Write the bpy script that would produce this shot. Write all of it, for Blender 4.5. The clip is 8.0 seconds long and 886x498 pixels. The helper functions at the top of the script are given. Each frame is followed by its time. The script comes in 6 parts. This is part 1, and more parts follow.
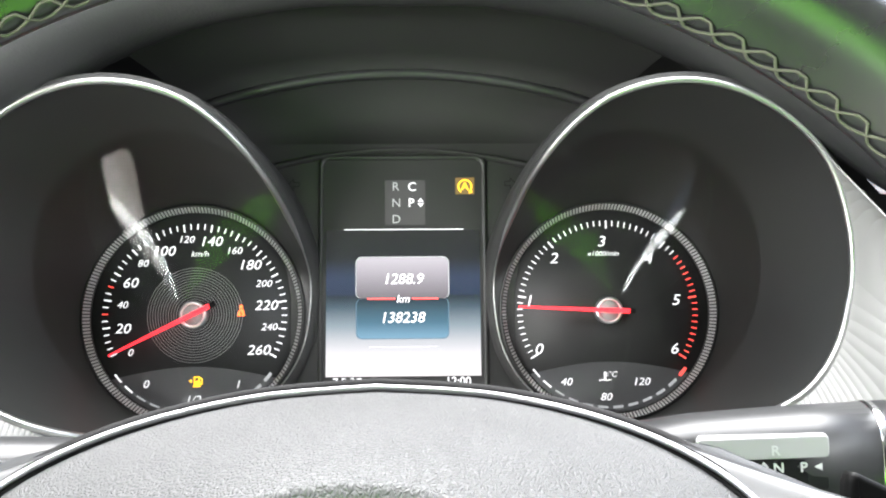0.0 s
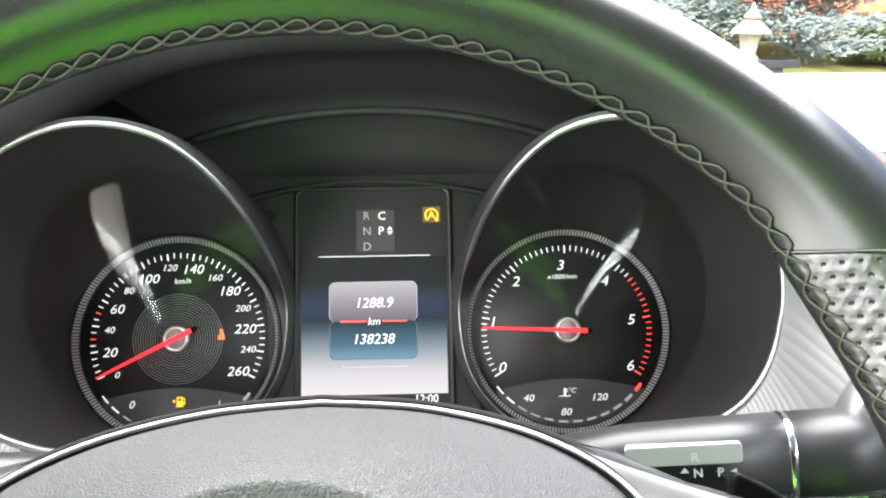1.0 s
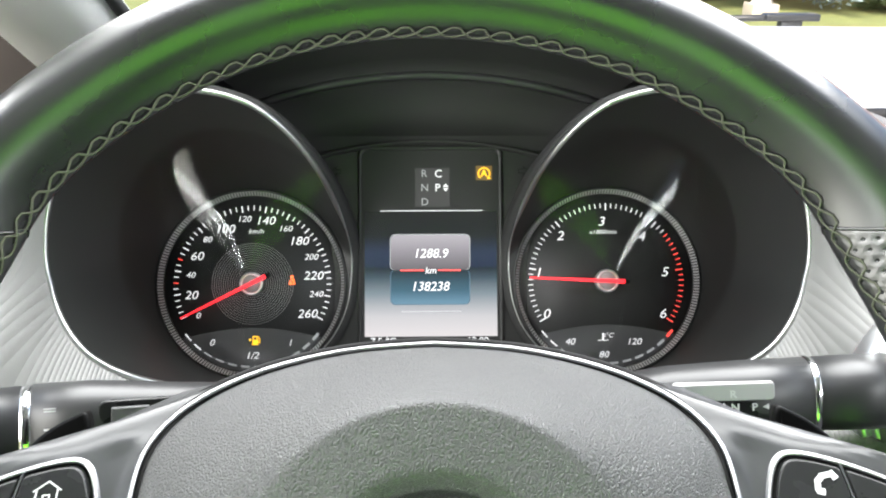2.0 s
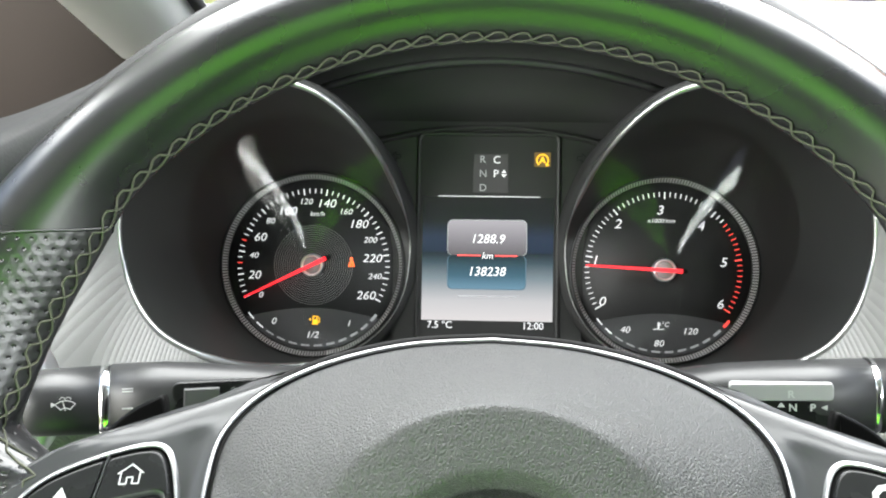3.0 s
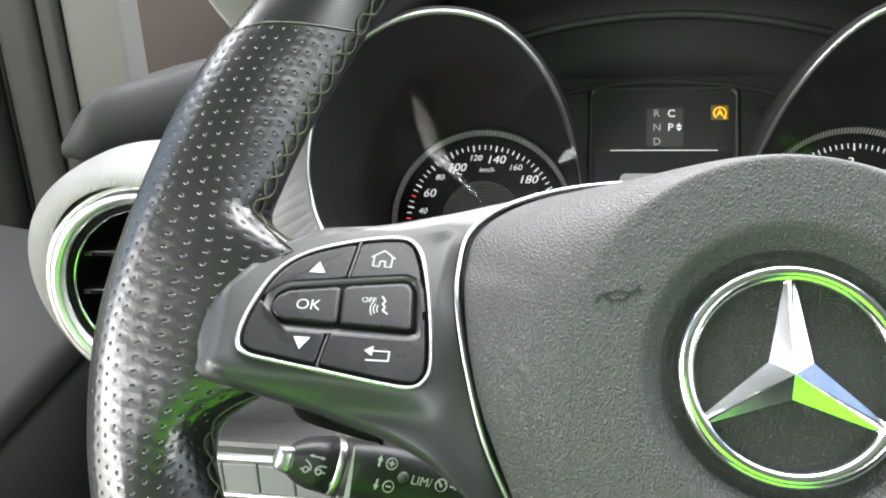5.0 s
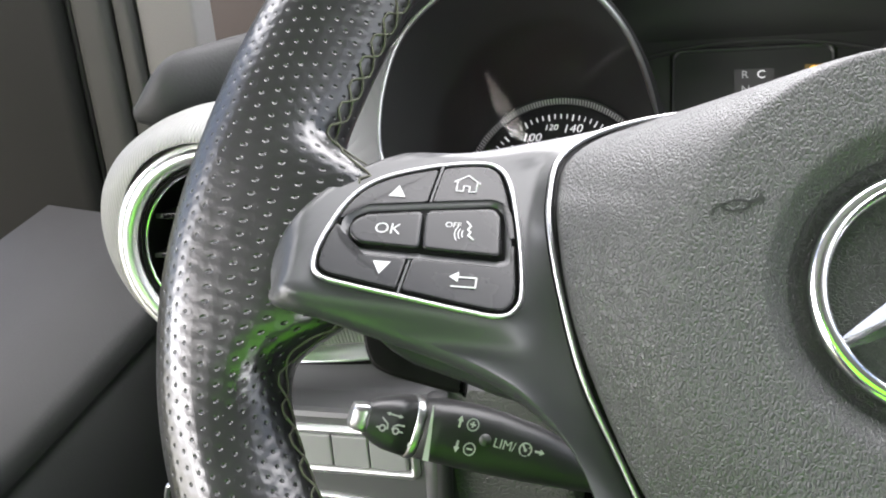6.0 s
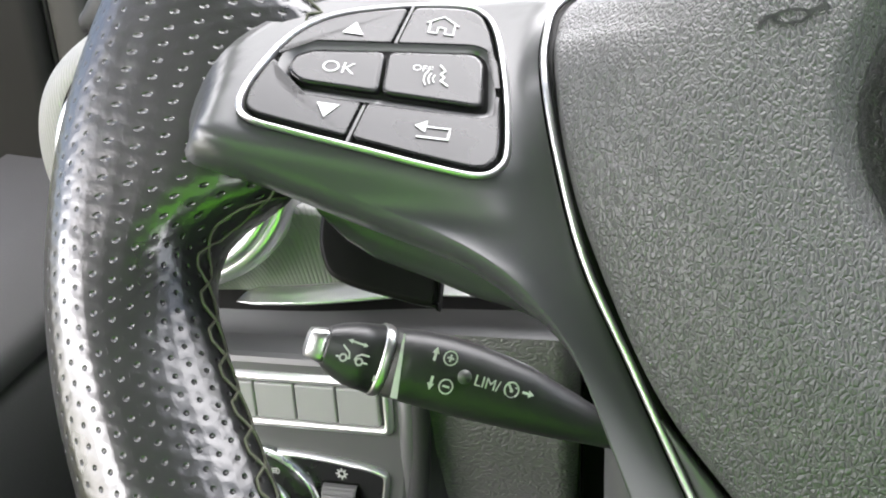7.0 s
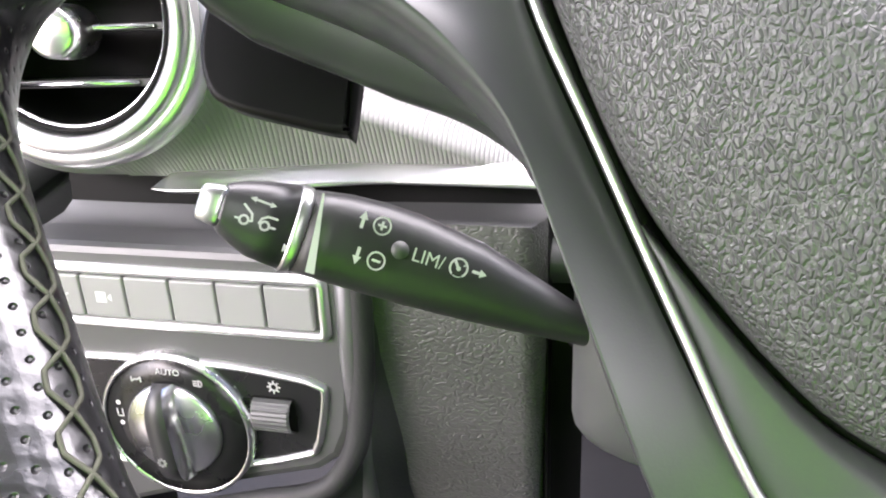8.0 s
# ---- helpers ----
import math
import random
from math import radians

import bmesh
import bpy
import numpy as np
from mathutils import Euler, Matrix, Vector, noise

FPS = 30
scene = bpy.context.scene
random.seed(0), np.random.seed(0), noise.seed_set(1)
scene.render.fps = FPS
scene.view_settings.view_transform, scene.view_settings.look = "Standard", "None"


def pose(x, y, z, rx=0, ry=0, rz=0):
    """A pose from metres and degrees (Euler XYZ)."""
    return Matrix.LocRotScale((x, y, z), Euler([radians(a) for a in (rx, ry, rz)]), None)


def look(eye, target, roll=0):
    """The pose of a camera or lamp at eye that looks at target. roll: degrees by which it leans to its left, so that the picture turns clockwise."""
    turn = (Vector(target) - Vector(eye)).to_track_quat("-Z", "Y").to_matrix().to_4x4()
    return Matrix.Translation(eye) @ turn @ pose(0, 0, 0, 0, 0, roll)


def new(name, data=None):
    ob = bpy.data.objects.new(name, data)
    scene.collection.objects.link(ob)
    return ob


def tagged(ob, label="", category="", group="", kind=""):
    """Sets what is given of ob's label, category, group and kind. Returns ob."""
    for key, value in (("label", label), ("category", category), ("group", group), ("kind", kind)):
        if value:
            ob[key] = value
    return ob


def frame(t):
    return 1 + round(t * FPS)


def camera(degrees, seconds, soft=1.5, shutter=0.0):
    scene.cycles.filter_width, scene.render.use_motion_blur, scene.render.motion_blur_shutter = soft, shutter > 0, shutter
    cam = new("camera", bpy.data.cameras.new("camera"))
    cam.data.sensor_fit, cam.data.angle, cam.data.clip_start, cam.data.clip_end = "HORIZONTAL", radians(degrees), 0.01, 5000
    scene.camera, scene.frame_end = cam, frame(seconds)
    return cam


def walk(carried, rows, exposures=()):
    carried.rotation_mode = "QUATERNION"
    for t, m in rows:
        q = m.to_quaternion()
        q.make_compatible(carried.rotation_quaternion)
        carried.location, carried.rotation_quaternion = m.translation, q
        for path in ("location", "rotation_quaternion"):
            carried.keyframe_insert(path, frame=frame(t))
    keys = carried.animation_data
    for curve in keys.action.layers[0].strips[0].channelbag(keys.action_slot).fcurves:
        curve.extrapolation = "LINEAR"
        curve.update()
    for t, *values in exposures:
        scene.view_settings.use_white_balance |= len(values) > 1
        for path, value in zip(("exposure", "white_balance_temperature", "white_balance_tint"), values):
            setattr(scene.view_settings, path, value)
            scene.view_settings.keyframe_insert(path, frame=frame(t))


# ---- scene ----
cam = camera(58.3, 8.0, soft=2.0)
PATH = [
    (0, (0.012, 0.063, 1.378), (0.058, 1.929, 0.66), 0.1),
    (0.5, (0.018, 0.032, 1.399), (0.119, 1.925, 0.76), 0.0),
    (1, (0.029, 0.038, 1.391), (0.079, 1.92, 0.718), -0.5),
    (1.5, (0.024, 0.008, 1.391), (0.085, 1.86, 0.639), 0.0),
    (2, (-0.002, 0.002, 1.413), (0.038, 1.831, 0.606), 0.2),
    (2.2, (-0.01, -0.005, 1.419), (0.009, 1.811, 0.582), 0.0),
    (3.3, (0.001, 0.002, 1.424), (-0.102, 1.798, 0.548), -0.3),
    (3.5, (0.009, -0.005, 1.423), (-0.093, 1.799, 0.567), -0.3),
    (4, (0.006, -0.015, 1.421), (-0.109, 1.827, 0.65), -0.6),
    (4.5, (-0.022, -0.031, 1.387), (-0.213, 1.832, 0.687), -1.3),
    (4.7, (-0.036, -0.032, 1.371), (-0.295, 1.829, 0.684), -2.0),
    (5, (-0.048, -0.03, 1.346), (-0.392, 1.823, 0.675), -2.4),
    (5.2, (-0.053, -0.029, 1.335), (-0.45, 1.815, 0.669), -3.0),
    (6.3, (-0.057, -0.02, 1.32), (-0.573, 1.808, 0.692), -4.3),
    (6.5, (-0.056, -0.018, 1.318), (-0.571, 1.813, 0.699), -3.9),
    (7, (-0.061, 0.007, 1.28), (-0.551, 1.836, 0.636), -3.3),
    (7.2, (-0.06, 0.015, 1.266), (-0.544, 1.842, 0.611), -3.5),
    (7.5, (-0.059, 0.036, 1.247), (-0.521, 1.847, 0.536), -2.6),
    (8, (-0.059, 0.043, 1.239), (-0.505, 1.842, 0.488), -2.6),
]
TINT = ((0, 10), (1.5, 9), (3.5, 6), (5.0, 8), (6.5, 16), (7.0, 14), (7.5, 16), (8.0, 24))
walk(cam, [(t, look(eye, target, roll)) for t, eye, target, roll in PATH],
     [(t, 1.72 + e, 6500, float(np.interp(t, *zip(*TINT)))) for t, e in ((0, 0.85), (0.5, 0.66), (1.0, 0.47), (1.5, 0.25), (2.2, 0.34), (3.5, 0.18), (4.0, 0.27), (4.5, 0.5), (5.0, -0.03), (5.2, -0.07), (6.3, -0.07), (7.0, 0.12), (7.5, 0.0), (8.0, 0.72))])

# ---- light ----
world = bpy.data.worlds.new("world")
scene.world = world
world.use_nodes = True
wn = world.node_tree
sky = wn.nodes.new("ShaderNodeTexSky")
sky.sky_type = "NISHITA"
sky.sun_disc = False
sky.sun_elevation, sky.sun_rotation = radians(42), radians(205)
sky.air_density, sky.dust_density, sky.ozone_density = 1.0, 4.0, 1.0
wn.nodes["Background"].inputs["Strength"].default_value = 0.15
wn.links.new(sky.outputs[0], wn.nodes["Background"].inputs["Color"])
sun_data = bpy.data.lights.new("sun", "SUN")
sun_data.energy, sun_data.angle, sun_data.color = 1.5, radians(12), (1.0, 0.96, 0.9)
sun = new("sun", sun_data)
sun.matrix_world = look((0, 0, 0), (0.35, 0.65, -0.85))
EXPOSURE = 1.6
SHOW = 2 ** (1.0 - EXPOSURE)  # displays keep their look whatever the exposure


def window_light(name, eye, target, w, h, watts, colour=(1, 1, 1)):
    """An area lamp, for sky light in an opening and for the added streak lamps."""
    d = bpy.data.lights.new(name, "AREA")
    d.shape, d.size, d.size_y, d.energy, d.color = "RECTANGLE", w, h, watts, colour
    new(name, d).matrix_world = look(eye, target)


window_light("windscreen_light", (-0.10, 0.52, 1.74), (-0.10, 0.15, 1.1), 1.40, 0.75, 16.3, (1.0, 0.99, 0.975))
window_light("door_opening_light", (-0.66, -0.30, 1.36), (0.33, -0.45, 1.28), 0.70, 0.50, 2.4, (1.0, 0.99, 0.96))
# thin strip in the door opening, added to streak the left gauge lens
window_light("door_streak_lamp", (-0.75, -0.40, 1.55), (-0.1, 0.40, 1.27), 0.95, 0.05, 2.4, (0.98, 0.99, 1.0))
# thin strip at the right rear, added only to streak the gauge lens
window_light("rear_streak_lamp", (1.15, -1.12, 1.69), (0.12, 0.4, 1.27), 0.80, 0.095, 4.0, (0.98, 0.99, 1.0))
window_light("passenger_window_light", (1.15, -0.15, 1.62), (0.0, 0.1, 1.2), 1.0, 0.40, 1.2, (1.0, 0.99, 0.96))


# ---- materials ----
def nodes_of(name):
    m = bpy.data.materials.new(name)
    m.use_nodes = True
    nt = m.node_tree
    return m, nt, nt.nodes["Principled BSDF"]


def link(nt, a, b):
    nt.links.new(a, b)


def math_node(nt, op, a, b=None, c=None):
    n = nt.nodes.new("ShaderNodeMath")
    n.operation = op
    for i, v in enumerate((a, b, c)):
        if v is None:
            continue
        if isinstance(v, (int, float)):
            n.inputs[i].default_value = v
        else:
            link(nt, v, n.inputs[i])
    return n.outputs[0]


def surface(name, base, rough=0.5, metal=0.0, vary=0.12, patch=25.0, grain=900.0, bump=0.15, depth=0.0003,
            cells=False, stretch=(1, 1, 1), coat=0.0, spec=0.5, wrinkle=False, pebble=False):
    """A material with colour and gloss that vary at two scales and a fine relief."""
    m, nt, p = nodes_of(name)
    co = nt.nodes.new("ShaderNodeTexCoord")
    mp = nt.nodes.new("ShaderNodeMapping")
    mp.inputs["Scale"].default_value = stretch
    link(nt, co.outputs["Object"], mp.inputs["Vector"])
    big = nt.nodes.new("ShaderNodeTexNoise")
    big.inputs["Scale"].default_value, big.inputs["Detail"].default_value = patch, 6
    link(nt, mp.outputs[0], big.inputs["Vector"])
    if wrinkle:
        # short creases where a stretched noise crosses its mean
        fine = nt.nodes.new("ShaderNodeTexNoise")
        fine.inputs["Scale"].default_value, fine.inputs["Detail"].default_value = grain, 1.2
        link(nt, mp.outputs[0], fine.inputs["Vector"])
        off = math_node(nt, "ABSOLUTE", math_node(nt, "SUBTRACT", fine.outputs["Fac"], 0.5))
        step = nt.nodes.new("ShaderNodeMapRange")
        step.interpolation_type = "SMOOTHSTEP"
        step.inputs["From Min"].default_value, step.inputs["From Max"].default_value = 0.0, 0.13
        link(nt, off, step.inputs["Value"])
        fine_out = math_node(nt, "MULTIPLY_ADD", fine.outputs["Fac"], 0.45, math_node(nt, "MULTIPLY", step.outputs[0], 0.5))
    elif pebble:
        # small rounded pebbles with narrow creases between them
        warp = nt.nodes.new("ShaderNodeTexNoise")
        warp.inputs["Scale"].default_value, warp.inputs["Detail"].default_value = grain * 0.8, 2
        link(nt, mp.outputs[0], warp.inputs["Vector"])
        add = nt.nodes.new("ShaderNodeMixRGB")
        add.blend_type = "ADD"
        add.inputs[0].default_value = 1.3 / grain
        link(nt, mp.outputs[0], add.inputs[1])
        link(nt, warp.outputs["Color"], add.inputs[2])
        fine = nt.nodes.new("ShaderNodeTexVoronoi")
        fine.feature = "DISTANCE_TO_EDGE"
        fine.inputs["Scale"].default_value = grain
        link(nt, add.outputs[0], fine.inputs["Vector"])
        step = nt.nodes.new("ShaderNodeMapRange")
        step.interpolation_type = "SMOOTHSTEP"
        step.inputs["From Min"].default_value, step.inputs["From Max"].default_value = 0.0, 0.30
        link(nt, fine.outputs["Distance"], step.inputs["Value"])
        fine_out = math_node(nt, "MULTIPLY_ADD", warp.outputs["Fac"], 0.5, step.outputs[0])
    elif cells:
        fine = nt.nodes.new("ShaderNodeTexVoronoi")
        fine.feature = "SMOOTH_F1"
        fine.inputs["Scale"].default_value = grain
        fine_out = fine.outputs["Distance"]
        warp = nt.nodes.new("ShaderNodeTexNoise")
        warp.inputs["Scale"].default_value = grain * 0.35
        link(nt, mp.outputs[0], warp.inputs["Vector"])
        add = nt.nodes.new("ShaderNodeMixRGB")
        add.blend_type = "ADD"
        add.inputs[0].default_value = 0.0009
        link(nt, mp.outputs[0], add.inputs[1])
        link(nt, warp.outputs["Color"], add.inputs[2])
        link(nt, add.outputs[0], fine.inputs["Vector"])
    else:
        fine = nt.nodes.new("ShaderNodeTexNoise")
        fine.inputs["Scale"].default_value, fine.inputs["Detail"].default_value = grain, 3
        link(nt, mp.outputs[0], fine.inputs["Vector"])
        fine_out = fine.outputs["Fac"]
    ramp = nt.nodes.new("ShaderNodeMixRGB")
    lo = [c * (1 - vary) for c in base]
    hi = [min(1, c * (1 + vary)) for c in base]
    ramp.inputs[1].default_value, ramp.inputs[2].default_value = (*lo, 1), (*hi, 1)
    link(nt, big.outputs["Fac"], ramp.inputs[0])
    link(nt, ramp.outputs[0], p.inputs["Base Color"])
    r = math_node(nt, "MULTIPLY_ADD", big.outputs["Fac"], 0.2, rough - 0.1)
    link(nt, r, p.inputs["Roughness"])
    p.inputs["Metallic"].default_value = metal
    p.inputs["Specular IOR Level"].default_value = spec
    p.inputs["Coat Weight"].default_value = coat
    if bump:
        b = nt.nodes.new("ShaderNodeBump")
        b.inputs["Strength"].default_value, b.inputs["Distance"].default_value = bump, depth
        link(nt, fine_out, b.inputs["Height"])
        link(nt, b.outputs[0], p.inputs["Normal"])
    return m


def ribbed_sheet(name, base, rough, pitch, depth):
    """A brushed sheet with fine upright ribs, one every pitch metres."""
    m, nt, p = nodes_of(name)
    co = nt.nodes.new("ShaderNodeTexCoord")
    sep = nt.nodes.new("ShaderNodeSeparateXYZ")
    link(nt, co.outputs["Object"], sep.inputs[0])
    big = nt.nodes.new("ShaderNodeTexNoise")
    big.inputs["Scale"].default_value, big.inputs["Detail"].default_value = 14, 5
    link(nt, co.outputs["Object"], big.inputs["Vector"])
    tone = nt.nodes.new("ShaderNodeMixRGB")
    tone.inputs[1].default_value, tone.inputs[2].default_value = (*[c * 0.9 for c in base], 1), (*[c * 1.1 for c in base], 1)
    link(nt, big.outputs["Fac"], tone.inputs[0])
    link(nt, tone.outputs[0], p.inputs["Base Color"])
    link(nt, math_node(nt, "MULTIPLY_ADD", big.outputs["Fac"], 0.16, rough - 0.08), p.inputs["Roughness"])
    rib = math_node(nt, "ABSOLUTE", math_node(nt, "SINE", math_node(nt, "MULTIPLY", sep.outputs[0], math.pi / pitch)))
    b = nt.nodes.new("ShaderNodeBump")
    b.inputs["Strength"].default_value, b.inputs["Distance"].default_value = 0.9, depth
    link(nt, rib, b.inputs["Height"])
    link(nt, b.outputs[0], p.inputs["Normal"])
    return m


def perforated(name, base, rough):
    """Leather with staggered rows of small holes, laid out by the UV map in metres."""
    m, nt, p = nodes_of(name)
    uv = nt.nodes.new("ShaderNodeUVMap")
    sep = nt.nodes.new("ShaderNodeSeparateXYZ")
    link(nt, uv.outputs[0], sep.inputs[0])
    pitch = 0.0037
    y = math_node(nt, "DIVIDE", sep.outputs[1], pitch * 0.8)
    odd = math_node(nt, "MODULO", math_node(nt, "FLOOR", y), 2.0)
    x = math_node(nt, "MULTIPLY_ADD", odd, 0.5, math_node(nt, "DIVIDE", sep.outputs[0], pitch))
    fx = math_node(nt, "SUBTRACT", math_node(nt, "FRACT", x), 0.5)
    fy = math_node(nt, "MULTIPLY", math_node(nt, "SUBTRACT", math_node(nt, "FRACT", y), 0.5), 0.8)
    d = math_node(nt, "SQRT", math_node(nt, "ADD", math_node(nt, "MULTIPLY", fx, fx), math_node(nt, "MULTIPLY", fy, fy)))
    step = nt.nodes.new("ShaderNodeMapRange")
    step.interpolation_type = "SMOOTHSTEP"
    step.inputs["From Min"].default_value, step.inputs["From Max"].default_value = 0.04, 0.16
    link(nt, d, step.inputs["Value"])
    p.inputs["Specular IOR Level"].default_value = 0.8
    co = nt.nodes.new("ShaderNodeTexCoord")
    big = nt.nodes.new("ShaderNodeTexNoise")
    big.inputs["Scale"].default_value, big.inputs["Detail"].default_value = 45, 5
    link(nt, co.outputs["Object"], big.inputs["Vector"])
    fine = nt.nodes.new("ShaderNodeTexNoise")
    fine.inputs["Scale"].default_value, fine.inputs["Detail"].default_value = 900, 3
    link(nt, co.outputs["Object"], fine.inputs["Vector"])
    mix = nt.nodes.new("ShaderNodeMixRGB")
    mix.inputs[1].default_value = (*[c * 0.75 for c in base], 1)
    tone = nt.nodes.new("ShaderNodeMixRGB")
    tone.inputs[1].default_value, tone.inputs[2].default_value = (*[c * 0.8 for c in base], 1), (*[c * 1.25 for c in base], 1)
    link(nt, big.outputs["Fac"], tone.inputs[0])
    link(nt, step.outputs[0], mix.inputs[0])
    link(nt, tone.outputs[0], mix.inputs[2])
    link(nt, mix.outputs[0], p.inputs["Base Color"])
    rr = math_node(nt, "MULTIPLY_ADD", big.outputs["Fac"], 0.16, rough - 0.08)
    link(nt, math_node(nt, "ADD", rr, math_node(nt, "MULTIPLY_ADD", step.outputs[0], -0.1, 0.1)), p.inputs["Roughness"])
    link(nt, math_node(nt, "MULTIPLY_ADD", step.outputs[0], 0.3, 0.5), p.inputs["Specular IOR Level"])
    h = math_node(nt, "MULTIPLY_ADD", fine.outputs["Fac"], 0.16, step.outputs[0])
    puff = nt.nodes.new("ShaderNodeMapRange")
    puff.interpolation_type = "SMOOTHSTEP"
    puff.inputs["From Min"].default_value, puff.inputs["From Max"].default_value = 0.05, 0.50
    link(nt, d, puff.inputs["Value"])
    h = math_node(nt, "MULTIPLY_ADD", puff.outputs[0], 0.16, h)
    mid = nt.nodes.new("ShaderNodeTexNoise")
    mid.inputs["Scale"].default_value, mid.inputs["Detail"].default_value = 130, 2
    link(nt, co.outputs["Object"], mid.inputs["Vector"])
    h = math_node(nt, "MULTIPLY_ADD", mid.outputs["Fac"], 0.55, h)
    h = math_node(nt, "MULTIPLY_ADD", big.outputs["Fac"], 1.7, h)
    b = nt.nodes.new("ShaderNodeBump")
    b.inputs["Strength"].default_value, b.inputs["Distance"].default_value = 0.8, 0.0005
    link(nt, h, b.inputs["Height"])
    link(nt, b.outputs[0], p.inputs["Normal"])
    return m


def clear_lens(name):
    m = bpy.data.materials.new(name)
    m.use_nodes = True
    nt = m.node_tree
    nt.nodes.remove(nt.nodes["Principled BSDF"])
    a, b = nt.nodes.new("ShaderNodeBsdfTransparent"), nt.nodes.new("ShaderNodeBsdfGlossy")
    b.inputs["Roughness"].default_value = 0.035
    f, mix = nt.nodes.new("ShaderNodeFresnel"), nt.nodes.new("ShaderNodeMixShader")
    f.inputs["IOR"].default_value = 1.235
    link(nt, f.outputs[0], mix.inputs[0])
    link(nt, a.outputs[0], mix.inputs[1])
    link(nt, b.outputs[0], mix.inputs[2])
    link(nt, mix.outputs[0], nt.nodes["Material Output"].inputs["Surface"])
    return m


def glow(name, colour, strength, base=None):
    m, nt, p = nodes_of(name)
    p.inputs["Base Color"].default_value = (*(base or [c * 0.5 for c in colour]), 1)
    p.inputs["Emission Color"].default_value = (*colour, 1)
    p.inputs["Emission Strength"].default_value = strength * SHOW
    p.inputs["Roughness"].default_value = 0.6
    return m


def glow_ramp(name, stops, strength):
    """A display face whose colour runs along its own height (UV)."""
    m, nt, p = nodes_of(name)
    uv = nt.nodes.new("ShaderNodeUVMap")
    sep = nt.nodes.new("ShaderNodeSeparateXYZ")
    link(nt, uv.outputs[0], sep.inputs[0])
    ramp = nt.nodes.new("ShaderNodeValToRGB")
    while len(ramp.color_ramp.elements) < len(stops):
        ramp.color_ramp.elements.new(0.5)
    for e, (at, c) in zip(ramp.color_ramp.elements, stops):
        e.position, e.color = at, (*c, 1)
    link(nt, sep.outputs[1], ramp.inputs[0])
    p.inputs["Base Color"].default_value = (0.01, 0.01, 0.012, 1)
    p.inputs["Roughness"].default_value = 0.25
    link(nt, ramp.outputs[0], p.inputs["Emission Color"])
    p.inputs["Emission Strength"].default_value = strength * SHOW
    return m


